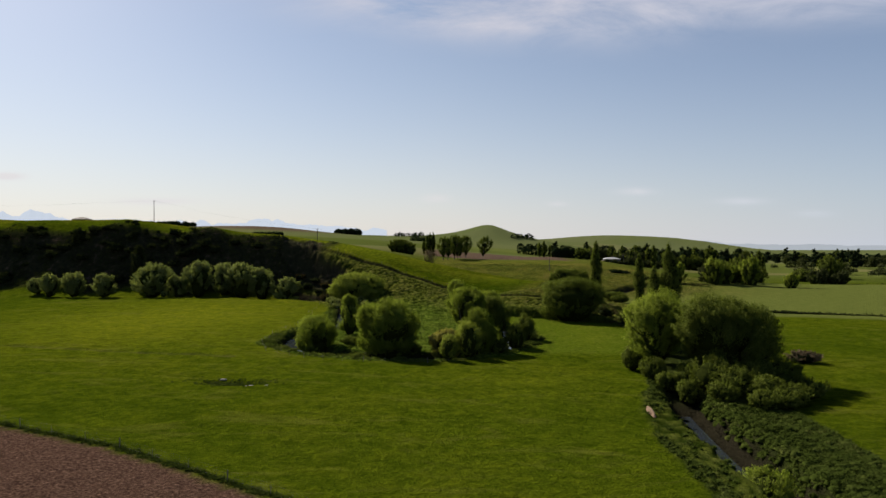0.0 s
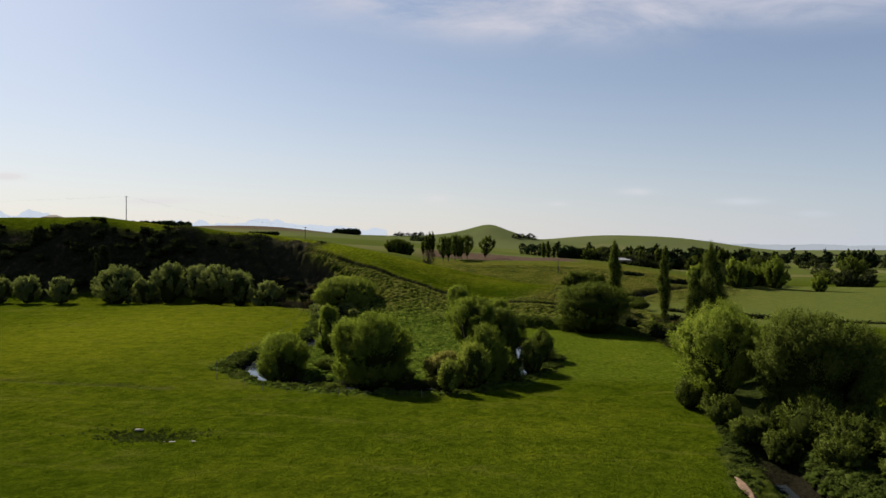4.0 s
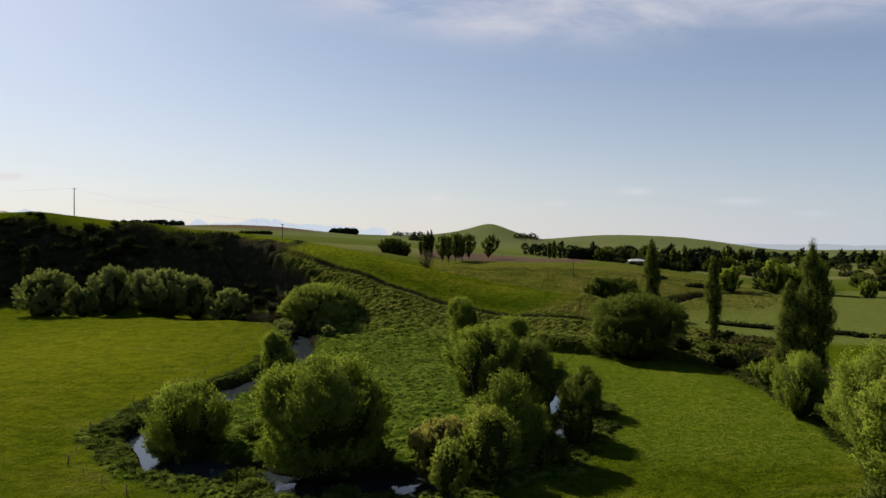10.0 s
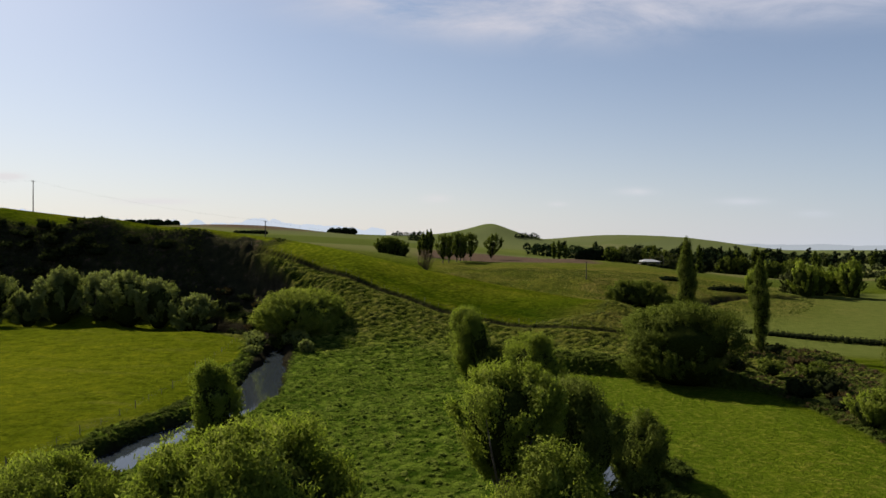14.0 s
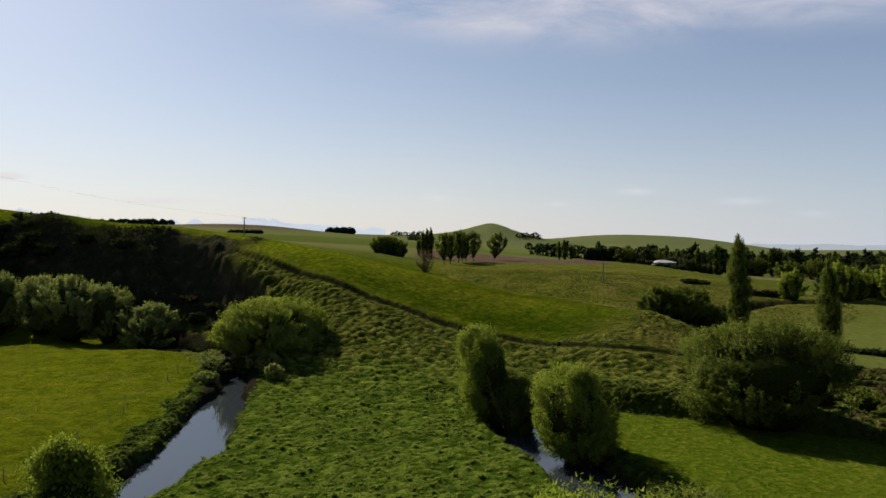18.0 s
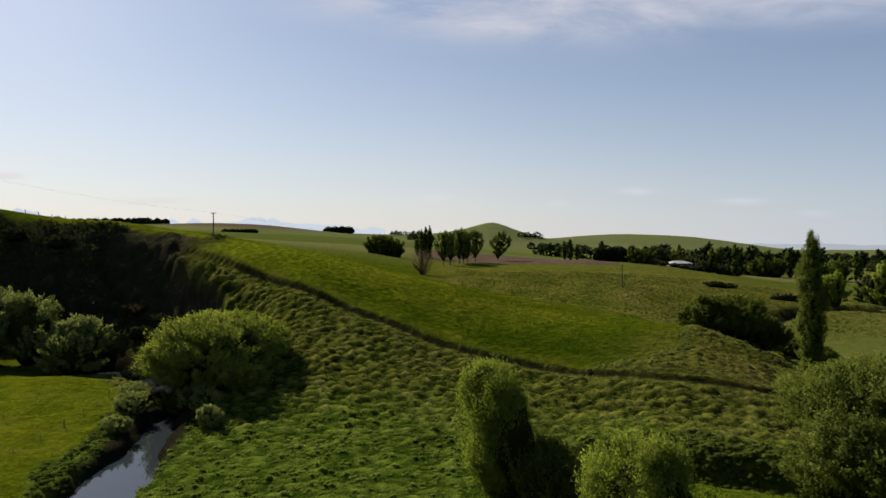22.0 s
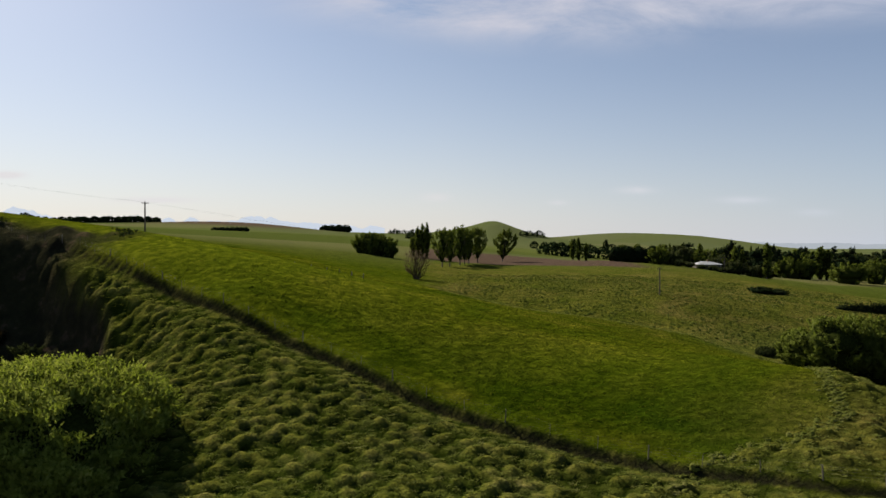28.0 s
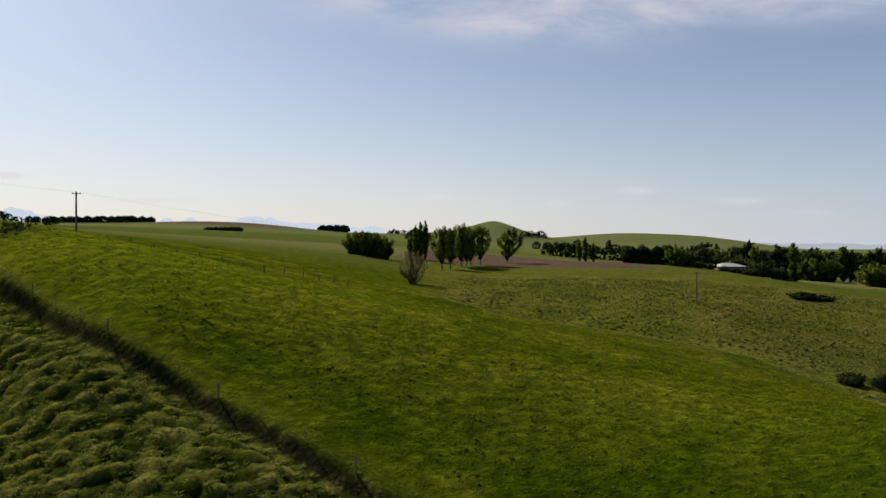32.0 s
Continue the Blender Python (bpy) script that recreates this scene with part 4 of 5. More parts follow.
broad_tree("pale_tree", "yellowish pale-leaved small tree", "tree", 0.8, 141, 7.8, 3.6, mat=M_YELLOWISH, leaves=24839, seed=9, n=6, size=0.3, base=0.2)
broad_tree("willow_tree", "small green willow at the stream's bend", "tree", 20.2, 166, 8.6, 3.5, mat=M_POPLAR, leaves=34000, seed=10, n=5, base=0.03, size=0.19)
broad_tree("willow_tree", "upright leafy willow beside the narrow water", "tree", 6.9, 216, 14.8, 4.2, leaves=54000, seed=11, n=6, base=0.03, size=0.19, lean=(-2.6, 0))
broad_tree("willow_tree", "low dark leafy willow leaning out from a taller one", "tree", 9.4, 213.5, 8.6, 3.4, mat=M_POPLAR, leaves=26000, seed=17, n=6, size=0.19)
broad_tree("willow_tree", "cone-shaped green willow on the water's edge", "tree", 15.6, 201.5, 12.2, 5.0, leaves=57000, seed=12, n=7, base=0.03, size=0.19, lean=(-2.0, 0))
broad_tree("willow_tree", "great domed willow with dense green crown on the bank", "tree", -32.7, 250.6, 11.6, 10.1, mat=M_WILLOW_PALE, sink=2.8, leaves=165000, seed=13, n=12, base=0.03, size=0.24, core=0.72, stems=9, tr=0.3)
broad_tree("willow_tree", "broad dark green willow at the slope's foot", "tree", 42.2, 214.5, 13.4, 10.8, core=0.7, mat=M_POPLAR, leaves=130000, seed=14, n=9, base=0.03, size=0.19, stems=8, tr=0.3)
for i, (x, y, h, r) in enumerate([(51, 281, 9.0, 5.0), (57, 283, 10.5, 6.0), (63, 284, 8.5, 5.0), (62, 300, 5.0, 3.6), (78.5, 302, 6.0, 4.4), (79, 294, 5.0, 3.8), (51.5, 290, 6.8, 2.8)]):
    broad_tree("willow_tree", "round green willow below the field's end", "tree", x, y, h - 1.4, r * 1.1, mat=M_POPLAR, leaves=26000, seed=20 + i, n=7, base=0.08, size=0.3, group="willows below the field's end")
# the tall clump on the creek
for i, (x, y, h, r, lab) in enumerate([(40, 124, 13.9, 6.6, "tall willow with many pale bare stems by the creek"), (48.6, 116, 14.4, 8.0, "massive dense willow beside the creek"),
                                       (46, 138, 15.2, 5.6, "light green willow behind the creek clump"), (56, 119, 12.5, 5.6, "dark green willow at the clump's field side")]):
    broad_tree("willow_tree", lab, "tree", x, y, h, r, leaves=(54000, 90000, 54000, 54000)[i], seed=30 + i, n=9, base=(0.2, 0.04, 0.06, 0.03)[i], size=0.19, stems=14, tr=0.2, mat=M_WILLOW if i in (0, 2) else M_POPLAR)
for i, (x, y, h, r) in enumerate([(46, 104, 4.5, 3.4), (50, 101, 4.0, 3.0), (54, 104, 4.5, 3.2), (43, 100.5, 3.0, 2.4), (37.5, 117, 4.0, 2.2), (36.5, 126, 4.5, 2.3), (47, 96, 2.6, 2.4), (40.5, 108, 3.6, 2.4), (38.3, 112, 3.0, 2.0), (52, 108, 5.0, 3.4), (49, 106, 5.2, 3.0), (56.5, 110, 5.5, 3.4), (38, 121, 3.0, 2.0), (44, 108, 5.6, 3.4), (46.5, 110.5, 6.2, 3.4), (42.2, 113, 4.6, 2.6), (53, 99, 3.0, 3.0), (50, 96.5, 2.6, 2.6), (57, 103, 3.6, 3.2)]):
    shrub("creek_bush", "leafy grey-green bush on the creek bank", x, y, h, r, M_POPLAR, 11000, 0.2, 40 + i, "bushes on the creek bank")
shrub("willow_bush", "low spreading bush beside the dark creek", 32.5, 66, 4.2, 2.9, M_WILLOW, 12000, 0.19, 50)
shrub("dead_bush", "heap of dark brown cut branches in the field", 75, 137, 2.3, 3.4, M_TWIG, 7000, 0.3, 51)
for i, (x, y, h, r) in enumerate([(51, 165, 8.5, 3.6), (55, 172, 8.0, 4.0), (53, 157, 7.5, 3.4), (57, 186, 5, 3.2), (50, 150, 7, 3.4)]):
    broad_tree("willow_tree", "bushy green willow on the creek's edge", "tree", x, y, h, r, leaves=26000, seed=60 + i, n=6, base=0.03, size=0.19, group="willows on the creek's edge")
for i, (x, y, h, r, mt) in enumerate([(58, 205, 3.0, 3.0, M_DARK), (62, 200, 2.6, 3.0, M_REDDISH), (66, 210, 3.2, 3.2, M_DARK), (60, 192, 2.2, 2.4, M_REDDISH), (70, 222, 3, 3.4, M_POPLAR), (56, 226, 3.5, 3.2, M_DARK), (64, 228, 3.0, 3.0, M_POPLAR), (75, 235, 2.6, 3.2, M_REDDISH)]):
    shrub("scrub_bush", "brownish twiggy scrub on the rough bank" if mt is M_REDDISH else "dark green scrub on the rough bank", x, y, h, r, mt, 2600, 0.36, 70 + i, "scrub on the rough bank")
for i, (x, y, h, r) in enumerate([(66, 328, 1.5, 2.2), (63.8, 325.5, 1.1, 1.7)]):
    shrub("scrub_bush", "low heap of dark scrub at the hill field's end", x, y, h, r, M_DARK, 2600, 0.3, 84 + i, "scrub at the field's end")
# poplars
poplar("tall narrow dark green poplar", 61.7, 265, 24.4, 2.3, 1, 30000, 0.22)
poplar("slim dark green poplar beside the paddock", 77.6, 259.5, 23.5, 2.0, 2, 20000, 0.22)
poplar("very tall columnar poplar above the creek", 63.2, 183.5, 25.6, 2.8, 3, 32000, 0.2)
poplar("shorter columnar poplar beside a taller one", 58.8, 182.5, 19.5, 2.4, 4, 24000, 0.2)
shrub("scrub_bush", "dark twiggy bush at a poplar's foot", 79.5, 257, 3.0, 2.6, M_DARK, 1500, 0.35, 80)
# willows along the dark bank's foot
for i, (x, y, h, r) in enumerate([(-160, 268, 9.0, 4.2), (-150, 267, 9.6, 4.8), (-138, 268, 9.0, 5.0), (-119, 270, 13.2, 8.2), (-110, 274, 9.5, 4.0), (-103, 277, 14.2, 6.5), (-92, 277, 13.0, 5.5), (-84, 275, 14.6, 7.6), (-76, 276, 13.0, 5.5), (-65, 271, 9.6, 6.6), (-168, 272, 6.0, 4.0)]):
    broad_tree("willow_tree", "round silvery green willow at the dark bank's foot", "tree", x, y, h, r, mat=M_SILVER, leaves=22000, seed=90 + i, n=11, shaggy=0.13, size=0.3, group="willows at the bank's foot")
shrub("pale_shrub", "white-flowering shrub beneath the bank willows", -113, 266, 2.2, 1.6, M_SILVER, 1500, 0.3, 110)
broad_tree("dark_tree", "dark slender tree on the shaded bank", "tree", -131, 283, 15, 3.0, mat=M_DARK, leaves=6000, seed=111, n=5, size=0.5)
for i, (x, y, h, r) in enumerate([(-29.5, 237.5, 3.2, 1.9), (-32.5, 240, 3.0, 1.6), (-39, 238, 2.6, 2.4), (-41, 243, 2.6, 2.2), (-27.5, 233, 2.4, 1.5), (-37.5, 231, 1.8, 1.6)]):
    shrub("pale_shrub", "pale silvery shrub on the stream bank", x, y, h, r, M_SILVER, 5000, 0.19, 112 + i, "pale shrubs on the stream bank")
for i, (x, y, h, r) in enumerate([(-47, 266, 3.4, 3.2), (-53, 268, 3.4, 3.2), (-42, 262, 2.6, 2.4), (-50, 281, 1.6, 2.6), (-47.5, 276, 1.8, 2.2), (-55, 286, 1.8, 2.8), (-45, 271.5, 1.4, 1.8), (-58, 281, 2.2, 2.8), (-52, 275, 1.6, 2.2), (-62, 288, 2.0, 2.8)]):
    shrub("scrub_bush", "dark brownish scrub at the bank's corner", x, y, h, r, M_REDDISH if i % 3 == 0 else M_DARK, 2600, 0.3, 120 + i)
for i, (x, y, h, r) in enumerate([(-20, 139.5, 2.6, 2.6), (-6.5, 143, 1.6, 2.0), (-21, 150, 2.0, 2.4), (-17, 133.6, 1.6, 1.8), (12, 143.5, 3.0, 2.6), (-31.5, 160, 2.4, 2.2), (-24, 176, 2.0, 2.0), (-30, 182, 2.4, 2.0), (8, 156, 5.0, 3.0), (16.6, 161.5, 2.0, 2.0), (14.5, 165.5, 1.8, 1.8), (-35.5, 244, 4.2, 3.2), (-34.5, 248, 5, 3.4), (-9, 134.2, 1.6, 1.9), (3, 145, 4.0, 2.6), (16.8, 151, 5.6, 2.6)]):
    shrub("stream_bush", "low dark leafy bush on the stream bank", x, y, h, r, M_POPLAR, 8000, 0.2, 130 + i, "low bushes on the stream bank")
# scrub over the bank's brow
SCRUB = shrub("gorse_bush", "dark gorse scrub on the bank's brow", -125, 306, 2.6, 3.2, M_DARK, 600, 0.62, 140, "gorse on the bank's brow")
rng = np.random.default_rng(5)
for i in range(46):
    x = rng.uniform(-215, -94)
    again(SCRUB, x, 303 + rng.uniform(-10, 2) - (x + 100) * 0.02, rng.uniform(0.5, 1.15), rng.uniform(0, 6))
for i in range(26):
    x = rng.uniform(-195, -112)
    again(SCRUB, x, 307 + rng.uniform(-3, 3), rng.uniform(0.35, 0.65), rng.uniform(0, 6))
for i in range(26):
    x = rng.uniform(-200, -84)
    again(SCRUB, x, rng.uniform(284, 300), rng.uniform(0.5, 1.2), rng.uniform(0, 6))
broad_tree("dark_tree", "dark rounded tree on the bank's brow", "tree", -167, 303, 6.5, 3.0, mat=M_DARK, leaves=5000, seed=141, n=5, size=0.45, base=0.15)

# the upland's trees
ROWT = broad_tree("row_tree", "tall open-crowned tree with a bare trunk", "tree", 0.4, 509, 17.6, 5.4, shaggy=0.34, mat=M_POPLAR, leaves=4600, seed=150, n=9, base=0.16, core=0.36, size=0.6, group="row of tall trees", stems=7, tr=0.28)
for i, (x, y, s) in enumerate([(9.4, 530, 1.08), (14.3, 540, 1.0), (19.5, 550, 1.05), (4.2, 517, 0.97), (12.0, 536, 0.9)]):
    again(ROWT, x, y, s, i * 1.3)
broad_tree("row_tree", "leaning open-crowned tree beyond the row", "tree", 35.6, 580, 17.5, 6.6, shaggy=0.34, mat=M_POPLAR, leaves=4800, seed=151, n=8, base=0.12, core=0.36, size=0.65, group="row of tall trees", stems=7, tr=0.28, lean=(2.5, 0))
for i, (x, y, h) in enumerate([(-13, 560, 17), (-10.5, 558, 19), (-8, 560, 19.5), (-16, 566, 12)]):
    poplar("dark upright poplar behind the tree row", x, y, h, 1.7, 160 + i, 2600, 0.7, "poplar_tree", "poplars behind the tree row")
GROVE = broad_tree("grove_tree", "round dense tree of a small hillside grove", "tree", -37.5, 507, 10.6, 5.4, mat=M_POPLAR, leaves=3400, sink=1.4, seed=170, n=7, base=0.0, size=0.7, group="hillside grove")
for i, (x, y, s) in enumerate([(-34.5, 509, 1.08), (-31, 512, 1.0), (-28, 516, 1.12), (-25.5, 519, 0.98), (-33, 517, 1.1), (-36.5, 513, 1.05), (-30, 521, 1.1), (-34.5, 504, 0.8), (-27, 511, 0.8)]):
    again(GROVE, x, y, s, i * 1.7, sink=1.4)
rng = np.random.default_rng(11)
root = thing("bare_willow", pose(-8.2, 419, gz(-8.2, 419)), "brownish bare twiggy willow in the gully", "tree")
twigs = []
for k in range(70):
    a, q = rng.uniform(0, 6.28), rng.uniform(0.3, 1.0)
    twigs.append((bend((rng.normal(0, .3), rng.normal(0, .3), -0.2), (math.cos(a) * 4.6 * q, math.sin(a) * 4.6 * q, rng.uniform(5.5, 9.8) - 3 * q), rng, 0.1, 5), [0.12, 0.09, 0.06, 0.04, 0.015]))
part("woody_base", tubes("woody_base", twigs, M_TWIG, 4), root)
part("crown", fan_crown("crown", 9.5, 4.8, 1.0, 3200, 0.7, M_TWIG, rng, 6, slim=0.05)[0], root)
shrub("scrub_bush", "dark sprawling scrub heap on the hummock", 113, 428, 2.0, 5.0, M_CONIFER, 3200, 0.5, 176)
shrub("scrub_bush", "dark sprawling scrub heap on the hummock", 119, 428, 1.6, 4.0, M_CONIFER, 2200, 0.5, 177)

# trees of the plain, far off
FT = [broad_tree("field_tree", "round leafy tree on the plain", "tree", 165, 405, 12, 8, mat=M_FAR, leaves=3600, seed=180, n=6, base=0.0, shaggy=0.28, sink=1.5, size=0.8, group="trees of the plain"),
      broad_tree("field_tree", "green willow on the plain", "tree", 196, 430, 14, 10, mat=M_POPLAR, leaves=4000, seed=181, n=6, base=0.0, shaggy=0.28, sink=1.8, size=0.8, group="trees of the plain"),
      broad_tree("field_tree", "open leafy tree beside the paddock", "tree", 139.5, 390, 12.5, 5.6, sink=1.0, mat=M_WILLOW, leaves=6200, seed=182, n=7, base=0.0, size=0.55, group="trees of the plain")]
PINE = conifer("dark ragged pine on the plain", 340, 760, 20, 6, 1)
PINE2 = conifer("dark dense pine on the plain", 300, 700, 16, 7, 2)
POP = poplar("dark poplar in the far tree belt", 180, 560, 20, 2.6, 190, 900, 1.2, "poplar_tree", "far poplars")
for i, (x, y, k, s) in enumerate([(236, 640, 1, 1.1), (250, 650, 1, 1.0), (258, 683, 1, 1.15), (164, 397, 2, 1.15), (173, 404, 2, 1.35), (189, 403, 2, 1.3), (181, 416, 1, 1.0), (268, 690, 0, 0.8), (262, 462, 0, 0.75), (272, 497, 1, 0.85), (268, 463, 0, 0.8), (275, 464, 0, 0.78), (283, 466, 0, 0.7),
                                  (205, 445, 1, 0.9), (186, 428, 0, 0.9), (225, 470, 1, 0.8), (210, 395, 2, 0.9), (330, 560, 1, 1.2), (250, 600, 1, 1.2), (280, 620, 1, 1.0)]):
    again(FT[k], x, y, s, i * 1.1, s * (1.0 + 0.18 * math.sin(i * 2.7)), 1.6 * s)
rng = np.random.default_rng(21)
for i in range(150):
    d = rng.uniform(880, 1250) if i < 85 else rng.uniform(640, 760) if i < 115 else rng.uniform(1250, 1700)
    side = (0.4, 0.76) if i < 85 else (0.34, 0.46) if i < 115 else (0.18, 0.7)
    x = (d - 110) * rng.uniform(*side)
    k = rng.random()
    src = PINE if k < 0.3 else PINE2 if k < 0.5 else POP if k < 0.66 else FT[int(rng.integers(0, 2))]
    again(src, x, d, rng.uniform(0.75, 1.35), rng.uniform(0, 6), rng.uniform(0.65, 1.35), 1.2)
for i, (x, y, s) in enumerate([(268, 664, 1.15), (271, 666, 1.2), (274.5, 664, 1.1), (318, 660, 1.15), (326, 668, 0.9), (112, 760, 0.9), (118, 765, 1.0), (124, 762, 0.8), (162, 640, 0.85), (176, 645, 0.95), (184, 640, 0.8), (205, 655, 1.0), (212, 660, 0.9)]):
    again(POP, x, y, s, i)
for i, (x, y, s) in enumerate([(277.5, 643, 1.15), (284, 648, 0.9), (231, 690, 0.9), (222, 700, 1.0)]):
    again(PINE, x, y, s, i * 2.0)
# round the farmhouse
for i, (x, y, k, s) in enumerate([(125, 556, 0, 0.7), (134, 566, 0, 1.05), (145, 575, 1, 0.85), (152, 560, 0, 0.75), (128, 575, 1, 0.8), (157, 553, 0, 0.55), (163, 561, 0, 0.7), (170, 558, 0, 0.5), (178, 566, 0, 0.6), (147, 551, 0, 0.4), (187, 575, 0, 0.55), (160, 570, 1, 0.6)]):
    again(FT[k], x, y, s, i * 2.1, None, 1.6 * s)
again(PINE2, 141, 580, 0.9, 1)
for i, (x, y, h, r) in enumerate([(128, 535, 2.6, 3.0), (133.5, 533.5, 2.0, 2.8), (139, 533, 2.4, 2.8), (144, 534.5, 2.0, 2.6), (150, 538, 3.2, 3.2), (124, 538, 3.4, 2.8)]):
    shrub("garden_bush", "dark garden bush before the farmhouse", x, y, h, r, M_FAR, 900, 0.5, 190 + i, "bushes round the farmhouse")


def hedge(name, label, ax, ay, bx, by, w, h, mat, leaves, size, seed):
    rng = np.random.default_rng(seed)
    ln = math.hypot(bx - ax, by - ay)
    root = thing(name, pose(ax, ay, min(gz(ax, ay), gz(bx, by)), 0, 0, math.degrees(math.atan2(by - ay, bx - ax))), label, "hedge")
    k = max(4, int(ln / h))
    B = [(ln * (i + 0.5) / k, 0, h * 0.5, ln / k * 0.62, w / 2, h * rng.uniform(0.5, 0.56)) for i in range(k)]
    part("shade_core", inner_mass([(ln * (i + 0.5) / k, 0, h * 0.46, ln / k * 0.95, w / 2 * 0.9, h * 0.5) for i in range(k)], 0.95, rng, M_INNER_DARK, 2), root)
    part("foliage", foliage("foliage", B, leaves, size, mat, rng, 0.4, per=8), root)
    part("woody_base", tubes("woody_base", [([Vector((ln * (i + 0.5) / k, 0, -0.4)), Vector((ln * (i + 0.5) / k, 0, h * 0.6))], [0.15, 0.08]) for i in range(k)], M_BARK, 5), root)


hedge("clipped_hedge", "tall clipped dark shelter hedge by the farmhouse", 95, 562, 120, 559, 4, 8.6, M_CONIFER, 7000, 0.9, 1)
again(FT[1], 115, 546, 0.62, 0.4)
hedge("clipped_hedge", "long low dark shelter hedge on the hillside", -322, 1115, -272, 1115, 6, 6.0, M_CONIFER, 4000, 1.3, 2)
hedge("shelter_clump", "dark rounded clump of trees on the skyline", -275, 1690, -212, 1690, 30, 16, M_CONIFER, 5000, 2.2, 3)
hedge("low_hedge", "low dark hedge across the plain", 122, 266, 165, 239, 2.0, 1.3, M_DARK, 4000, 0.5, 4)
hedge("low_hedge", "low dark hedge across the plain", 165, 239, 240, 215, 2.0, 1.2, M_DARK, 4000, 0.5, 5)
hedge("low_hedge", "low dark scrub along the paddock's edge", 92, 300, 124, 268, 2.5, 1.5, M_DARK, 2600, 0.5, 6)
hedge("low_hedge", "low dark scrub line beyond the paddock", 120, 394, 138, 394, 3, 3.0, M_DARK, 2000, 0.6, 7)
hedge("low_hedge", "low hedge beyond the wide paddock", 230, 455, 420, 470, 3, 1.6, M_DARK, 4000, 0.8, 8)


def wood(name, label, spots, h, mat, per, size, seed):
    rng = np.random.default_rng(seed)
    B = []
    for (ax, ay, bx, by, num) in spots:
        for i in range(num):
            t = (i + rng.uniform(-.4, .4)) / max(1, num - 1)
            x, y = ax + (bx - ax) * t, ay + (by - ay) * t + rng.uniform(-12, 12)
            hh = h * rng.uniform(0.55, 1.15)
            B.append((x, y, gz(x, y) + hh * 0.4, hh * rng.uniform(0.45, 0.75), hh * 0.5, hh * 0.55))
    rngl = np.random.default_rng(seed + 1)
    tagged(new(name, foliage(name, B, int(per * 1.6) * len(B), size, mat, rngl, 0.4, slim=0.45, per=3)), label, "trees", kind="stuff")


wood("far_wood", "dark belt of trees across the distant fields", [(110, 900, 330, 960, 26), (150, 1300, 500, 1500, 26), (-70, 1500, -20, 1500, 9), (-130, 1850, -60, 1850, 10), (200, 1800, 250, 1850, 7), (500, 1400, 1500, 1700, 60), (700, 1200, 1600, 1300, 50)], 13, M_CONIFER, 160, 2.2, 1)
wood("far_wood", "dark tree line on the western skyline", [(-770, 1560, -590, 1565, 74), (-820, 1540, -770, 1560, 8)], 11.5, M_CONIFER, 200, 2.2, 2)
wood("far_wood", "low dark trees along the western brow", [(-335, 700, -308, 702, 9), (-298, 705, -284, 705, 4)], 8, M_CONIFER, 140, 1.0, 5)
wood("far_wood", "green willows along the plain's creeks", [(350, 640, 700, 700, 26), (420, 820, 900, 900, 30), (300, 560, 430, 600, 8)], 9, M_FAR, 160, 1.5, 3)

# rough grass: rounded tussocks over the slopes and banks, with drooping blades
M_TUSSOCK = leaf_mat("tussock_grass", (0.062, 0.079, 0.015), (0.122, 0.132, 0.031), 0.34, (0.21, 0.19, 0.085))
M_PASTURE = leaf_mat("pasture_clumps", (0.040, 0.060, 0.0035), (0.066, 0.080, 0.006), 0.3, (0.10, 0.102, 0.014))
M_TUSSOCK_LUSH = leaf_mat("lush_rank_grass", (0.050, 0.074, 0.010), (0.092, 0.122, 0.018), 0.2, (0.15, 0.155, 0.045))


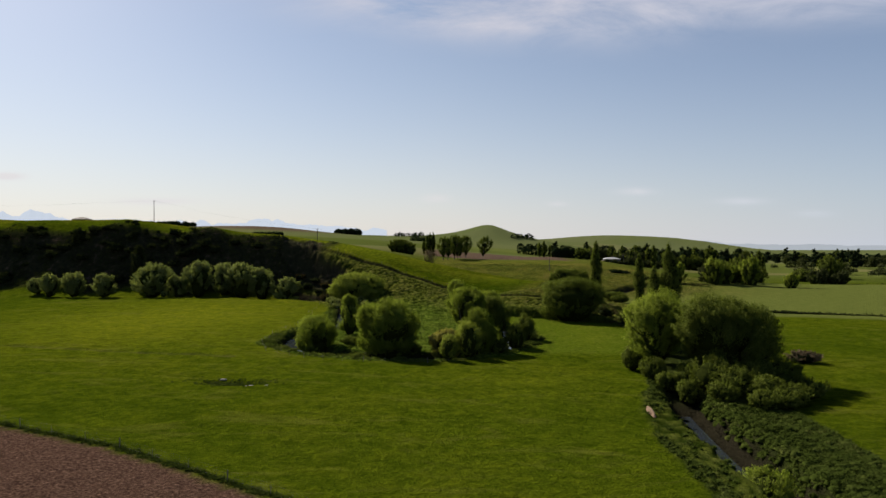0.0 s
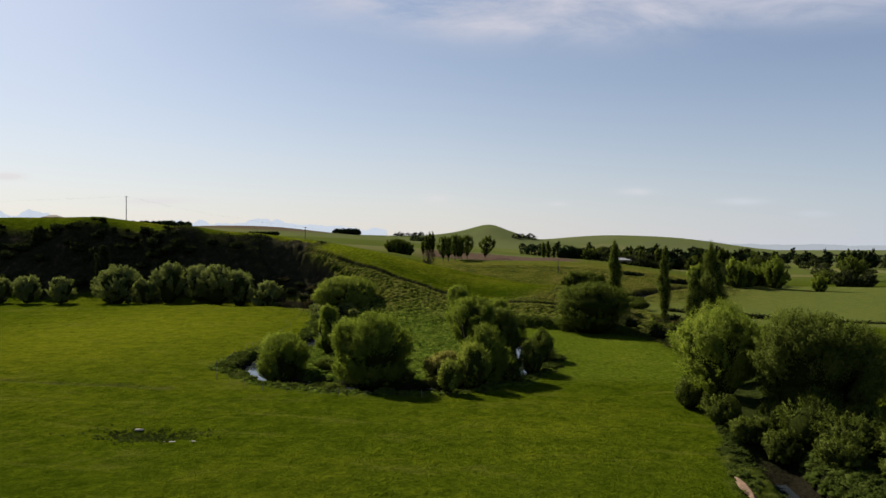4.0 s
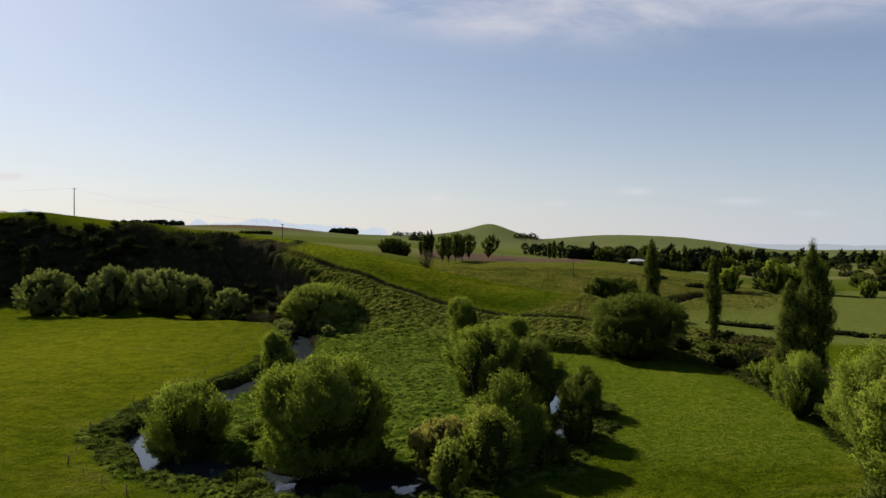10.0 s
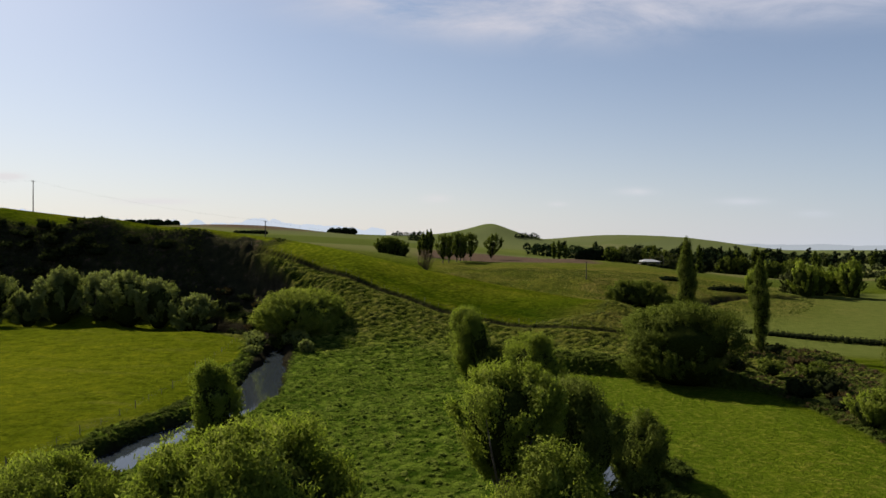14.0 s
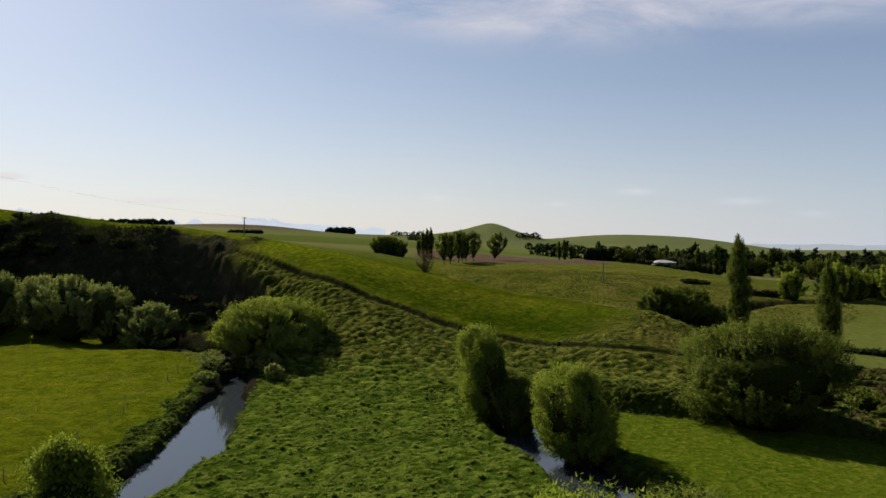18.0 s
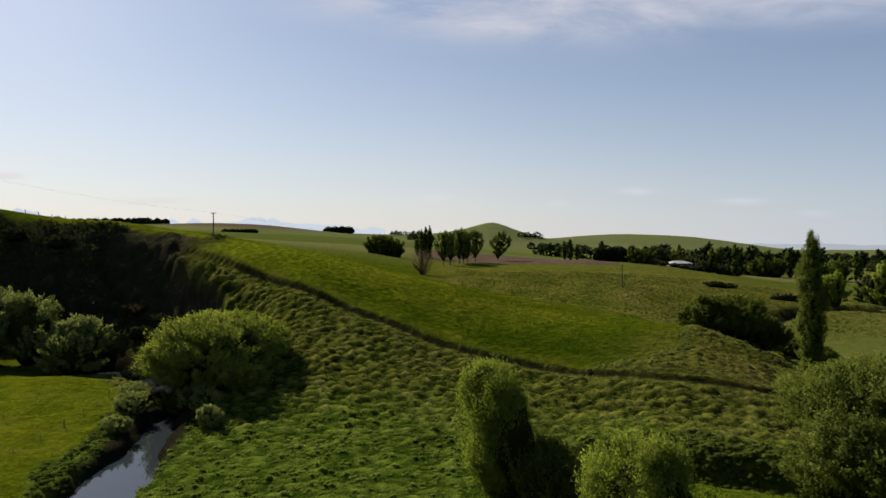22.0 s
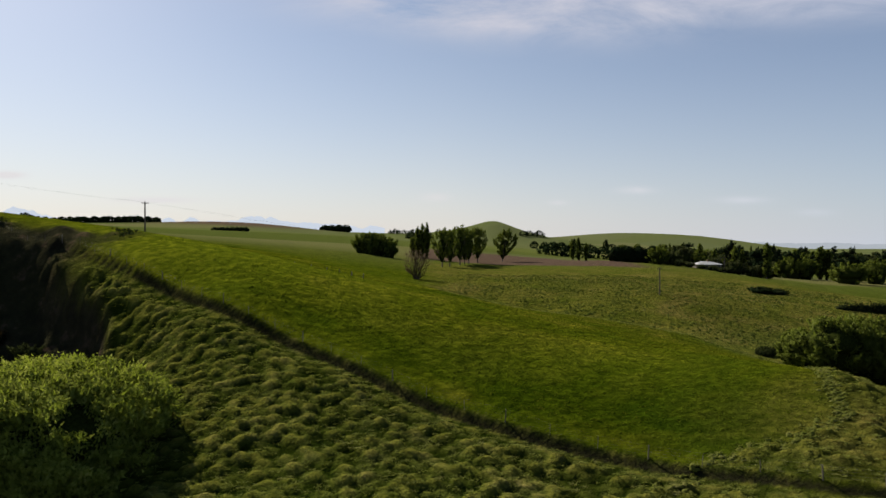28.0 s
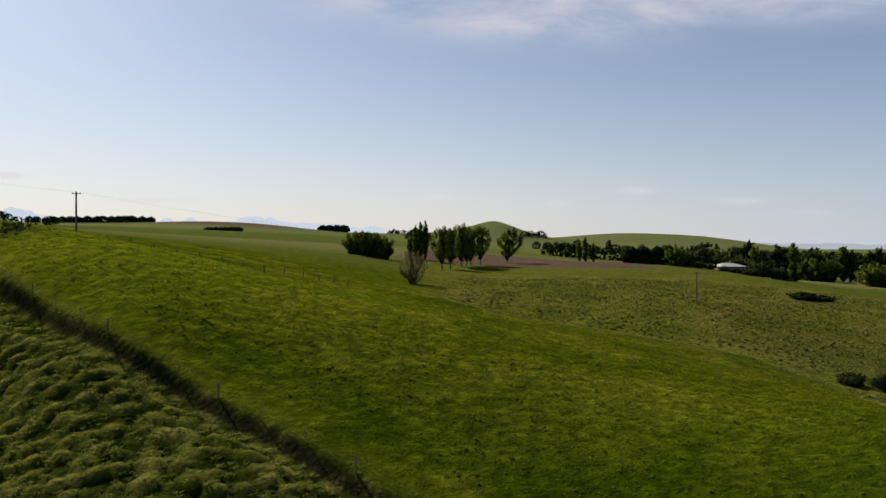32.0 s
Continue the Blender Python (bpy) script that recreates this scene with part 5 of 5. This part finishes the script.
def tussocks(name, label, px, py, zz, r0, r1, blades, mat, rng, long=1.0, tall=1.0, heart=True):
    m0 = len(px)
    r = rng.uniform(r0, r1, m0) * (0.7 + 0.3 * rng.random(m0))
    h = r * rng.uniform(0.35, 0.72, m0) * tall
    sx, turn = rng.uniform(0.75, 1.35, m0), rng.uniform(0, 2 * np.pi, m0)
    V, rings = [], ((1.0, -0.3), (0.72, 0.66))
    for q, (rr, hh) in enumerate(rings):
        for k in range(7):
            t = 2 * np.pi * k / 7 + 0.3 * q
            jr = 1 + rng.normal(0, 0.16, m0)
            ox, oy = r * rr * np.cos(t) * sx * jr, r * rr * np.sin(t) * jr
            V.append(np.stack([px + ox * np.cos(turn) - oy * np.sin(turn), py + ox * np.sin(turn) + oy * np.cos(turn), zz + h * hh * (1 + rng.normal(0, 0.14, m0))], -1))
    V.append(np.stack([px, py, zz + h], -1))
    V = np.stack(V, 1)
    f = []
    for k in range(7):
        j = (k + 1) % 7
        f += [(k, j, 7 + j), (k, 7 + j, 7 + k), (7 + k, 7 + j, 14)]
    Fc = (np.array(f)[None] + 15 * np.arange(m0)[:, None, None]).reshape(-1, 3)
    V = V.reshape(-1, 3)
    # blades
    n0 = m0 * blades
    i = np.repeat(np.arange(m0), blades)
    a = rng.uniform(0, 2 * np.pi, n0)
    q = rng.uniform(0.1, 0.95, n0)
    bx, by = px[i] + np.cos(a) * r[i] * q, py[i] + np.sin(a) * r[i] * q
    bz = zz[i] + h[i] * np.sqrt(np.clip(1 - q * q, 0, 1)) * 0.9
    ln = rng.uniform(0.14, 0.34, n0) * long
    w = rng.uniform(0.02, 0.05, n0) * long
    base = np.stack([bx, by, bz], -1)
    tip = base + np.stack([np.cos(a) * ln * 0.9, np.sin(a) * ln * 0.9, ln * rng.uniform(-0.1, 0.7, n0)], -1)
    sd2 = np.stack([-np.sin(a) * w, np.cos(a) * w, 0 * a], -1)
    BV = np.stack([base - sd2, base + sd2, tip], 1).reshape(-1, 3)
    if not heart:
        V, Fc = V[:0], Fc[:0]
    BF = np.arange(n0 * 3).reshape(-1, 3) + len(V)
    tagged(new(name, mesh_from(name, np.concatenate([V, BV]), np.concatenate([Fc, BF]), mat, True)), label, "grass", kind="stuff")


rng = np.random.default_rng(33)
px, py = rng.uniform(-58, 68, 120000), rng.uniform(40, 300, 120000)
R0 = masks(px, py)
keep = (R0[0] > 0.5 + 0.4 * rng.random(len(px))) & (R0[2] < 0.4) & (R0[4] > 3.4) & (R0[5] > 3.2) & ~((R0[6] < 0.9) & (R0[7] < 0))
# denser and greener low down, patchy on the slope
keep &= rng.random(len(px)) < 0.72 + 0.3 * ripple(px, py, 16, 40)
keep &= (px > -43) | (py > 238)
px, py = px[keep][:38000], py[keep][:38000]
thin = (px > 27) & (py < 104) & (px < 37) & (rng.random(len(px)) < 0.88)
px, py = px[~thin], py[~thin]
creek = (px > 17) & (py < 212)
left = (px < -33.5) & (py < 240)
tussocks("rank_grass", "rough tufted grass along the stream's outer bank", px[left], py[left], ground(px[left], py[left]), 0.18, 0.42, 11, M_RANK_MID, rng, 1.3, 0.8)
px, py, creek = px[~left], py[~left], creek[~left]
tussocks("rank_grass", "coarse dark rank grass along the creek banks", px[creek], py[creek], ground(px[creek], py[creek]), 0.2, 0.5, 12, M_RANK, rng, 2.0)
px, py = px[~creek], py[~creek]
low = py + 0.35 * np.clip(px + 5, 0, 60) + 5 * ripple(px, py, 18, 19) < 236
some = rng.random(len(px)) < 0.35
tussocks("rank_grass", "tufted lush green grass over the stream flats", px[low & some], py[low & some], ground(px[low & some], py[low & some]), 0.16, 0.44, 14, M_TUSSOCK_LUSH, rng, 1.3, 0.6)
some = rng.random(len(px)) < 0.7
tussocks("tussock_grass", "rounded tussock grass over the hill slope", px[~low & some], py[~low & some], ground(px[~low & some], py[~low & some]), 0.2, 0.5, 22, M_TUSSOCK, rng, 0.85, 0.5, False)
# coarse tufts in the ring outside the looped stream
pts = np.array(STREAM_ISLAND[6:16], float)
run = np.concatenate([[0], np.cumsum(np.hypot(*np.diff(pts, axis=0).T))])
s0 = rng.uniform(0, run[-1], 5200)
px, py = np.interp(s0, run, pts[:, 0]) + rng.uniform(-8, 8, 5200), np.interp(s0, run, pts[:, 1]) + rng.uniform(-8, 8, 5200)
R0 = masks(px, py)
keep = (R0[4] > 4.0) & (R0[4] < 7.6) & (near_line(px, py, STREAM_ISLAND)[1] < 0) & (rng.random(5200) < 0.75 + 0.4 * ripple(px, py, 7, 23))
px, py = px[keep], py[keep]
tussocks("rank_grass", "coarse green tufts on the looped stream's outer verge", px, py, ground(px, py), 0.2, 0.5, 13, M_RANK_MID, rng, 1.6, 0.9)
# weeds over the creek's field-side bank
py = rng.uniform(44, 106, 3600)
px = np.interp(py, [20, 60, 77, 90, 105], [37, 34, 35, 36.5, 38.5]) + 2.6 + 11 * rng.random(3600) ** 0.8
tussocks("rank_grass", "dense dark weeds over the creek's field-side bank", px, py, ground(px, py), 0.3, 0.75, 10, M_RANK, rng, 2.0)
# the shaded fringe of big clumps along the slope's foot
px = rng.uniform(13, 58, 1700)
py = 231.0 - 0.35 * (px + 5) + rng.uniform(0, 1, 1700) ** 1.2 * (2.6 + 6.5 * np.exp(-((px - 29) / 9) ** 2) + 6 * sstep(42, 55, px))
tussocks("rank_grass", "big dark shaggy clumps along the slope's foot", px, py, ground(px, py), 0.28, 0.62, 14, M_RANK_MID, rng, 1.4)
# rank growth and low brush between the creek and the far paddock
px, py = rng.uniform(53, 100, 16000), rng.uniform(172, 268, 16000)
R0 = masks(px, py)
keep = (R0[0] > 0.5) & (R0[5] > 2.4) & (rng.random(len(px)) < 0.6 + 0.5 * ripple(px, py, 11, 41))
px, py = px[keep][:5200], py[keep][:5200]
green = rng.random(len(px)) < 0.6
tussocks("rank_grass", "dark rank tufts on the creek's rough far bank", px[green], py[green], ground(px[green], py[green]), 0.28, 0.7, 11, M_RANK_MID, rng, 1.8, 1.1)
tussocks("rank_grass", "brownish brushy growth on the creek's rough far bank", px[~green], py[~green], ground(px[~green], py[~green]), 0.25, 0.6, 11, M_REDDISH, rng, 1.9, 1.3)
px, py = rng.uniform(0, 165, 14000), rng.uniform(335, 470, 14000)
keep = ((masks(px, py)[0] > 0.06) | ((px < 62) & (py < 450))) & (masks(px, py)[5] > 5) & (py > brow(px) + 3)
px, py = px[keep][:4200], py[keep][:4200]
tussocks("hummock_tussocks", "scattered coarse tussocks on the rough hummock", px, py, ground(px, py), 0.15, 0.42, 3, M_TUSSOCK, rng, 1.2)
px, py = rng.uniform(6, 165, 22000), rng.uniform(335, 500, 22000)
R0 = masks(px, py)
keep = ((R0[0] > 0.06) | ((px < 62) & (py < 450))) & (R0[5] > 4) & (py > brow(px) + 3) & (rng.random(len(px)) < 0.35 + 0.5 * ripple(px, py, 26, 31))
px, py = px[keep][:4600], py[keep][:4600]
tussocks("hummock_tussocks", "dark rushy tufts scattered over the grazed hummock", px, py, ground(px, py), 0.18, 0.55, 6, M_RANK_MID, rng, 1.3, 0.9)
# pale uncut grass along the hill field's far edge and nose
px = np.concatenate([rng.uniform(0, 60.5, 1500), field_end(np.linspace(246, 316, 800))])
py = np.concatenate([brow(px[:1500]), np.linspace(246, 316, 800)])
px, py = px + rng.normal(0, 0.45, len(px)), py + rng.normal(0, 0.6, len(py))
tussocks("verge_grass", "pale uncut grass along the hill field's edge", px, py, ground(px, py), 0.14, 0.36, 9, M_TUSSOCK, rng, 1.4, 0.9)
px, py = rng.uniform(-60, 56, 60000), rng.uniform(240, 345, 60000)
R0 = masks(px, py)
keep = (R0[7] > 0) & (R0[6] > 3) & (R0[0] < 0.3) & (R0[2] < 0.2) & (rng.random(len(px)) < 0.4 + 0.3 * ripple(px, py, 14, 44))
px, py = px[keep][:9000], py[keep][:9000]
tussocks("pasture_clumps", "small darker clumps of grass in the hill field", px, py, ground(px, py), 0.05, 0.15, 4, M_PASTURE, rng, 0.9)


# rank grass left standing along the soil's fence
pts = np.array(SOIL_FENCE, float)
run = np.concatenate([[0], np.cumsum(np.hypot(*np.diff(pts, axis=0).T))])
s0 = rng.uniform(0, run[-1], 2600)
px, py = np.interp(s0, run, pts[:, 0]) + rng.normal(0, 0.28, 2600), np.interp(s0, run, pts[:, 1]) + rng.normal(0, 0.28, 2600)
tussocks("rank_grass", "strip of dark rank grass along the soil's fence", px, py, ground(px, py), 0.1, 0.3, 11, M_RANK, rng, 1.5, 0.8)
# rushes round the wet hollow
px, py = -34 + rng.normal(0, 3.0, 320), 106 + rng.normal(0, 1.5, 320)
tussocks("rush_clumps", "dark rushes round a wet hollow in the field", px, py, ground(px, py), 0.08, 0.24, 9, M_RANK, rng, 1.3)
# low scrub and bracken over the shaded bank
px, py = rng.uniform(-260, -44, 60000), rng.uniform(276, 309, 60000)
keep = (masks(px, py)[2] > 0.5) & (near_line(px, py, SCARP)[0] > 9)
px, py = px[keep][:34000], py[keep][:34000]
m0 = len(px)
c0 = np.stack([px, py, ground(px, py) + rng.uniform(-0.1, 0.3, m0)], -1)
a0 = rng.normal(0, 1, (m0, 3))
a0[:, 2] = np.abs(a0[:, 2])
a0 /= np.linalg.norm(a0, axis=1)[:, None]
w0 = np.cross(a0, rng.normal(0, 1, (m0, 3)))
L0 = rng.uniform(0.4, 0.9, m0)[:, None]
V = np.stack([c0, c0 + a0 * L0 * 0.5 + w0 * L0 * 0.22, c0 + a0 * L0, c0 + a0 * L0 * 0.5 - w0 * L0 * 0.22], 1).reshape(-1, 3)
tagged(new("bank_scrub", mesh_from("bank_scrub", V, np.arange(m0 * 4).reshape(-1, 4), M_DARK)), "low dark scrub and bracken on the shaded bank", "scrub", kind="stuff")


# ---- poles, wires and fences ----
def power_pole(x, y, h, label, arm=True):
    root = thing("power_pole", pose(x, y, gz(x, y), 0, 0, 15), label, "pole", "power poles")
    part("shaft", tubes("shaft", [([Vector((0, 0, -0.8)), Vector((0, 0, h * 0.5)), Vector((0, 0, h))], [0.19, 0.165, 0.13])], M_POLE, 10), root)
    if arm:
        bm = bmesh.new()
        bmesh.ops.create_cube(bm, size=1, matrix=Matrix.Translation((0, 0.14, h - 0.35)) @ Matrix.Diagonal((1.5, 0.1, 0.12, 1)))
        bmesh.ops.bevel(bm, geom=bm.edges[:], offset=0.012, segments=1, affect="EDGES")
        me = bpy.data.meshes.new("crossarm")
        bm.to_mesh(me)
        bm.free()
        me.materials.append(M_POLE)
        part("crossarm", me, root)
        for s in (-0.6, 0.6):
            part("insulator", tubes("insulator", [([Vector((s, 0.14, h - 0.3)), Vector((s, 0.14, h - 0.2)), Vector((s, 0.14, h - 0.12)), Vector((s, 0.14, h - 0.04))], [0.03, 0.07, 0.05, 0.06])], M_PORCELAIN, 8), root, "brown glazed insulator")
    return root


POLES = [(-148.5, 338, 11.3), (-65.5, 343, 8.2), (62.1, 382.3, 7.5), (150, 545, 8.0)]
for i, (x, y, h) in enumerate(POLES):
    power_pole(x, y, h, ["tall weathered timber power pole on the terrace", "weathered timber power pole in the hill field", "weathered timber power pole on the hummock", "timber power pole by the farmhouse"][i])


def wire_run(p, q, sag, name, label, off):
    a, b = Vector((p[0] + off, p[1], gz(p[0], p[1]) + p[2] - 0.06)), Vector((q[0] + off, q[1], gz(q[0], q[1]) + q[2] - 0.06))
    pts = [a.lerp(b, t) - Vector((0, 0, sag * 4 * t * (1 - t))) for t in np.linspace(0, 1, 25)]
    tagged(new(name, tubes(name, [(pts, [0.007] * 25)], M_WIRE, 4)), label, "wire", "power lines")


for p, q in zip([(-330, 345, 9)] + POLES[:-1], POLES):
    for off in (-0.6, 0.6):
        wire_run(p, q, 1.6, "power_line", "thin sagging power line between timber poles", off)


def along(line, step):
    out, carry = [], 0.0
    for (ax, ay), (bx, by) in zip(line[:-1], line[1:]):
        ln = math.hypot(bx - ax, by - ay)
        t = carry
        while t < ln:
            out.append((ax + (bx - ax) * t / ln, ay + (by - ay) * t / ln))
            t += step
        carry = t - ln
    return out


def post_mesh(h, r):
    bm = bmesh.new()
    bmesh.ops.create_cone(bm, cap_ends=True, segments=8, radius1=r, radius2=r * 0.88, depth=h, matrix=Matrix.Translation((0, 0, h / 2 - 0.25)))
    bmesh.ops.bevel(bm, geom=[e for e in bm.edges if all(v.co.z > h / 2 for v in e.verts)], offset=r * 0.2, segments=1, affect="EDGES")
    me = bpy.data.meshes.new("post")
    bm.to_mesh(me)
    bm.free()
    me.materials.append(M_POST)
    return me


POST, THIN, STOUT = post_mesh(1.35, 0.06), post_mesh(1.2, 0.03), post_mesh(1.6, 0.13)


def wire_fence(label, line, step, seed, wires=4, stout=False):
    """Timber posts with strained wires."""
    rng = np.random.default_rng(seed)
    pts = along(line, step)
    root = thing("wire_fence", pose(*pts[0], gz(*pts[0])), label, "fence")
    o = Vector((*pts[0], gz(*pts[0])))
    tops = []
    for i, (x, y) in enumerate(pts):
        z = float(ground(np.array([x]), np.array([y]))[0])
        ob = part("post", STOUT if stout else POST if i % 3 == 0 else THIN, root)
        ob.location = Vector((x, y, z)) - o
        ob.rotation_euler = (rng.normal(0, 0.04), rng.normal(0, 0.04), rng.uniform(0, 6))
        tops.append(Vector((x, y, z)) - o)
    for k in range(wires):
        h = 0.25 + 0.26 * k
        part("wire", tubes("wire", [([p + Vector((0, 0, h)) for p in tops], [0.003] * len(tops))], M_WIRE, 3), root)


wire_fence("timber post and wire fence along the hill field", HILL_FENCE[3:], 4.2, 1)
wire_fence("timber post and wire fence beside the ploughed soil", SOIL_FENCE[1:6], 5.6, 2)
wire_fence("old post and wire fence over the upper terrace", [(-125, 352), (-92, 349), (-66, 347), (-45, 350), (-28, 362), (-20, 372)], 4.2, 3, 3, True)
wire_fence("old post and wire fence round the looped stream", [(-42.5, 214), (-41.6, 200), (-41.5, 186), (-42.6, 168), (-41.6, 151), (-37.4, 139), (-29, 131.8), (-20.6, 129), (-11.7, 128.8), (3.8, 130)], 4.2, 5, 3)
wire_fence("post and wire fence along the stream bank", [(-46, 246), (-44.5, 236), (-44.5, 224), (-45, 216)], 4.5, 4, 2)

# ---- farmhouse ----
def box(name, dx, dy, dz, mat, parent, at, bev=0.02, label=""):
    bm = bmesh.new()
    bmesh.ops.create_cube(bm, size=1, matrix=Matrix.Diagonal((dx, dy, dz, 1)))
    bmesh.ops.bevel(bm, geom=bm.edges[:], offset=bev, segments=1, affect="EDGES")
    me = bpy.data.meshes.new(name)
    bm.to_mesh(me)
    bm.free()
    me.materials.append(mat)
    ob = part(name, me, parent, label)
    ob.location = at
    return ob


M_GLASS, _n, _l, _b = material("window_glass")
_b.inputs["Base Color"].default_value, _b.inputs["Roughness"].default_value = (0.03, 0.035, 0.04, 1), 0.08


def house(name, label, x, y, wx, wy, wh, rh, turn, mat_roof, category="house"):
    root = thing(name, pose(x, y, gz(x, y), 0, 0, turn), label, category)
    box("wall", wx, wy, wh + 0.6, M_WALL, root, (0, 0, wh / 2 - 0.3))
    e = 0.6
    V = [(-wx / 2 - e, -wy / 2 - e, wh), (wx / 2 + e, -wy / 2 - e, wh), (wx / 2 + e, wy / 2 + e, wh), (-wx / 2 - e, wy / 2 + e, wh), (-wx / 2 + wy / 2, 0, wh + rh), (wx / 2 - wy / 2, 0, wh + rh)]
    me = bpy.data.meshes.new("roof")
    me.from_pydata(V, [], [(0, 1, 5, 4), (2, 3, 4, 5), (1, 2, 5), (3, 0, 4), (3, 2, 1, 0)])
    me.materials.append(mat_roof)
    part("roof", me, root, "pale painted iron roof" if mat_roof is M_ROOF else "dark weathered roof")
    for k in range(4):
        wnd = box("window", 1.6, 0.08, 1.2, M_WALL, root, (-wx / 2 + wx * (k + 0.5) / 4, -wy / 2 - 0.03, 1.5))
        box("pane", 1.4, 0.04, 1.0, M_GLASS, wnd, (0, -0.04, 0))
    return root


hs = house("farmhouse", "low farmhouse with a pale iron roof among trees", 138.5, 541, 13, 8, 2.5, 1.6, 8, M_ROOF)
box("chimney", 0.7, 0.7, 1.4, M_CLAY, hs, (1.2, 0, 4.3))
house("farm_shed", "small dark shed on the terrace", -218, 397, 9, 6, 2.6, 1.4, -10, M_POLE, "shed")


def stone(name, label, x, y, dx, dy, dz, mat, seed, category="stone", turn=0.0, sink=0.3):
    rng = np.random.default_rng(seed)
    bm = bmesh.new()
    bmesh.ops.create_icosphere(bm, subdivisions=3, radius=1)
    for v in bm.verts:
        v.co *= 1 + 0.35 * noise.noise(v.co * 1.4 + Vector((seed * 3.1, 0, 0)))
        v.co = Vector((v.co.x * dx, v.co.y * dy, v.co.z * dz))
    me = bpy.data.meshes.new(name)
    bm.to_mesh(me)
    bm.free()
    me.materials.append(mat)
    ob = new(name, me)
    ob.matrix_world = pose(x, y, gz(x, y) + dz * (1 - 2 * sink) * 0.5, 0, 0, turn)
    return tagged(ob, label, category)


stone("stone_outcrop", "flat pale stone in the wet hollow", -30.3, 103.2, 0.9, 0.25, 0.1, M_ROCK, 1)
stone("stone_outcrop", "flat pale stone in the wet hollow", -27.8, 103.5, 0.5, 0.2, 0.1, M_ROCK, 2)
stone("stone_outcrop", "small pale stone in the wet hollow", -36.2, 108.4, 0.6, 0.3, 0.13, M_ROCK, 3)
stone("clay_scar", "bare orange clay slip on the creek bank", 29.6, 93.4, 0.5, 3.2, 0.28, M_CLAY, 4, "bank", -8)
# ---- mountains beyond ----
def ridge(name, y, x0, x1, peaks, seed, depth=250):
    rng = np.random.default_rng(seed)
    xs = np.linspace(x0, x1, 260)
    zs = np.zeros(260)
    for (c, w, h) in peaks:
        zs = np.maximum(zs, h * np.exp(-(np.abs(xs - c) / (2.2 * w)) ** 1.8))
    zs = zs * (0.94 + 0.10 * np.array([noise.fractal(Vector((v / 130, seed, 0)), 0.7, 2.0, 4) for v in xs]))
    V = np.concatenate([np.stack([xs, 0 * xs + y - depth, 0 * xs - 60], -1), np.stack([xs, 0 * xs + y, zs], -1), np.stack([xs, 0 * xs + y + depth * 0.2, 0 * xs - 60], -1)])
    i = np.arange(259)
    Fc = np.concatenate([np.stack([i, i + 1, i + 261, i + 260], -1), np.stack([i + 260, i + 261, i + 521, i + 520], -1)])
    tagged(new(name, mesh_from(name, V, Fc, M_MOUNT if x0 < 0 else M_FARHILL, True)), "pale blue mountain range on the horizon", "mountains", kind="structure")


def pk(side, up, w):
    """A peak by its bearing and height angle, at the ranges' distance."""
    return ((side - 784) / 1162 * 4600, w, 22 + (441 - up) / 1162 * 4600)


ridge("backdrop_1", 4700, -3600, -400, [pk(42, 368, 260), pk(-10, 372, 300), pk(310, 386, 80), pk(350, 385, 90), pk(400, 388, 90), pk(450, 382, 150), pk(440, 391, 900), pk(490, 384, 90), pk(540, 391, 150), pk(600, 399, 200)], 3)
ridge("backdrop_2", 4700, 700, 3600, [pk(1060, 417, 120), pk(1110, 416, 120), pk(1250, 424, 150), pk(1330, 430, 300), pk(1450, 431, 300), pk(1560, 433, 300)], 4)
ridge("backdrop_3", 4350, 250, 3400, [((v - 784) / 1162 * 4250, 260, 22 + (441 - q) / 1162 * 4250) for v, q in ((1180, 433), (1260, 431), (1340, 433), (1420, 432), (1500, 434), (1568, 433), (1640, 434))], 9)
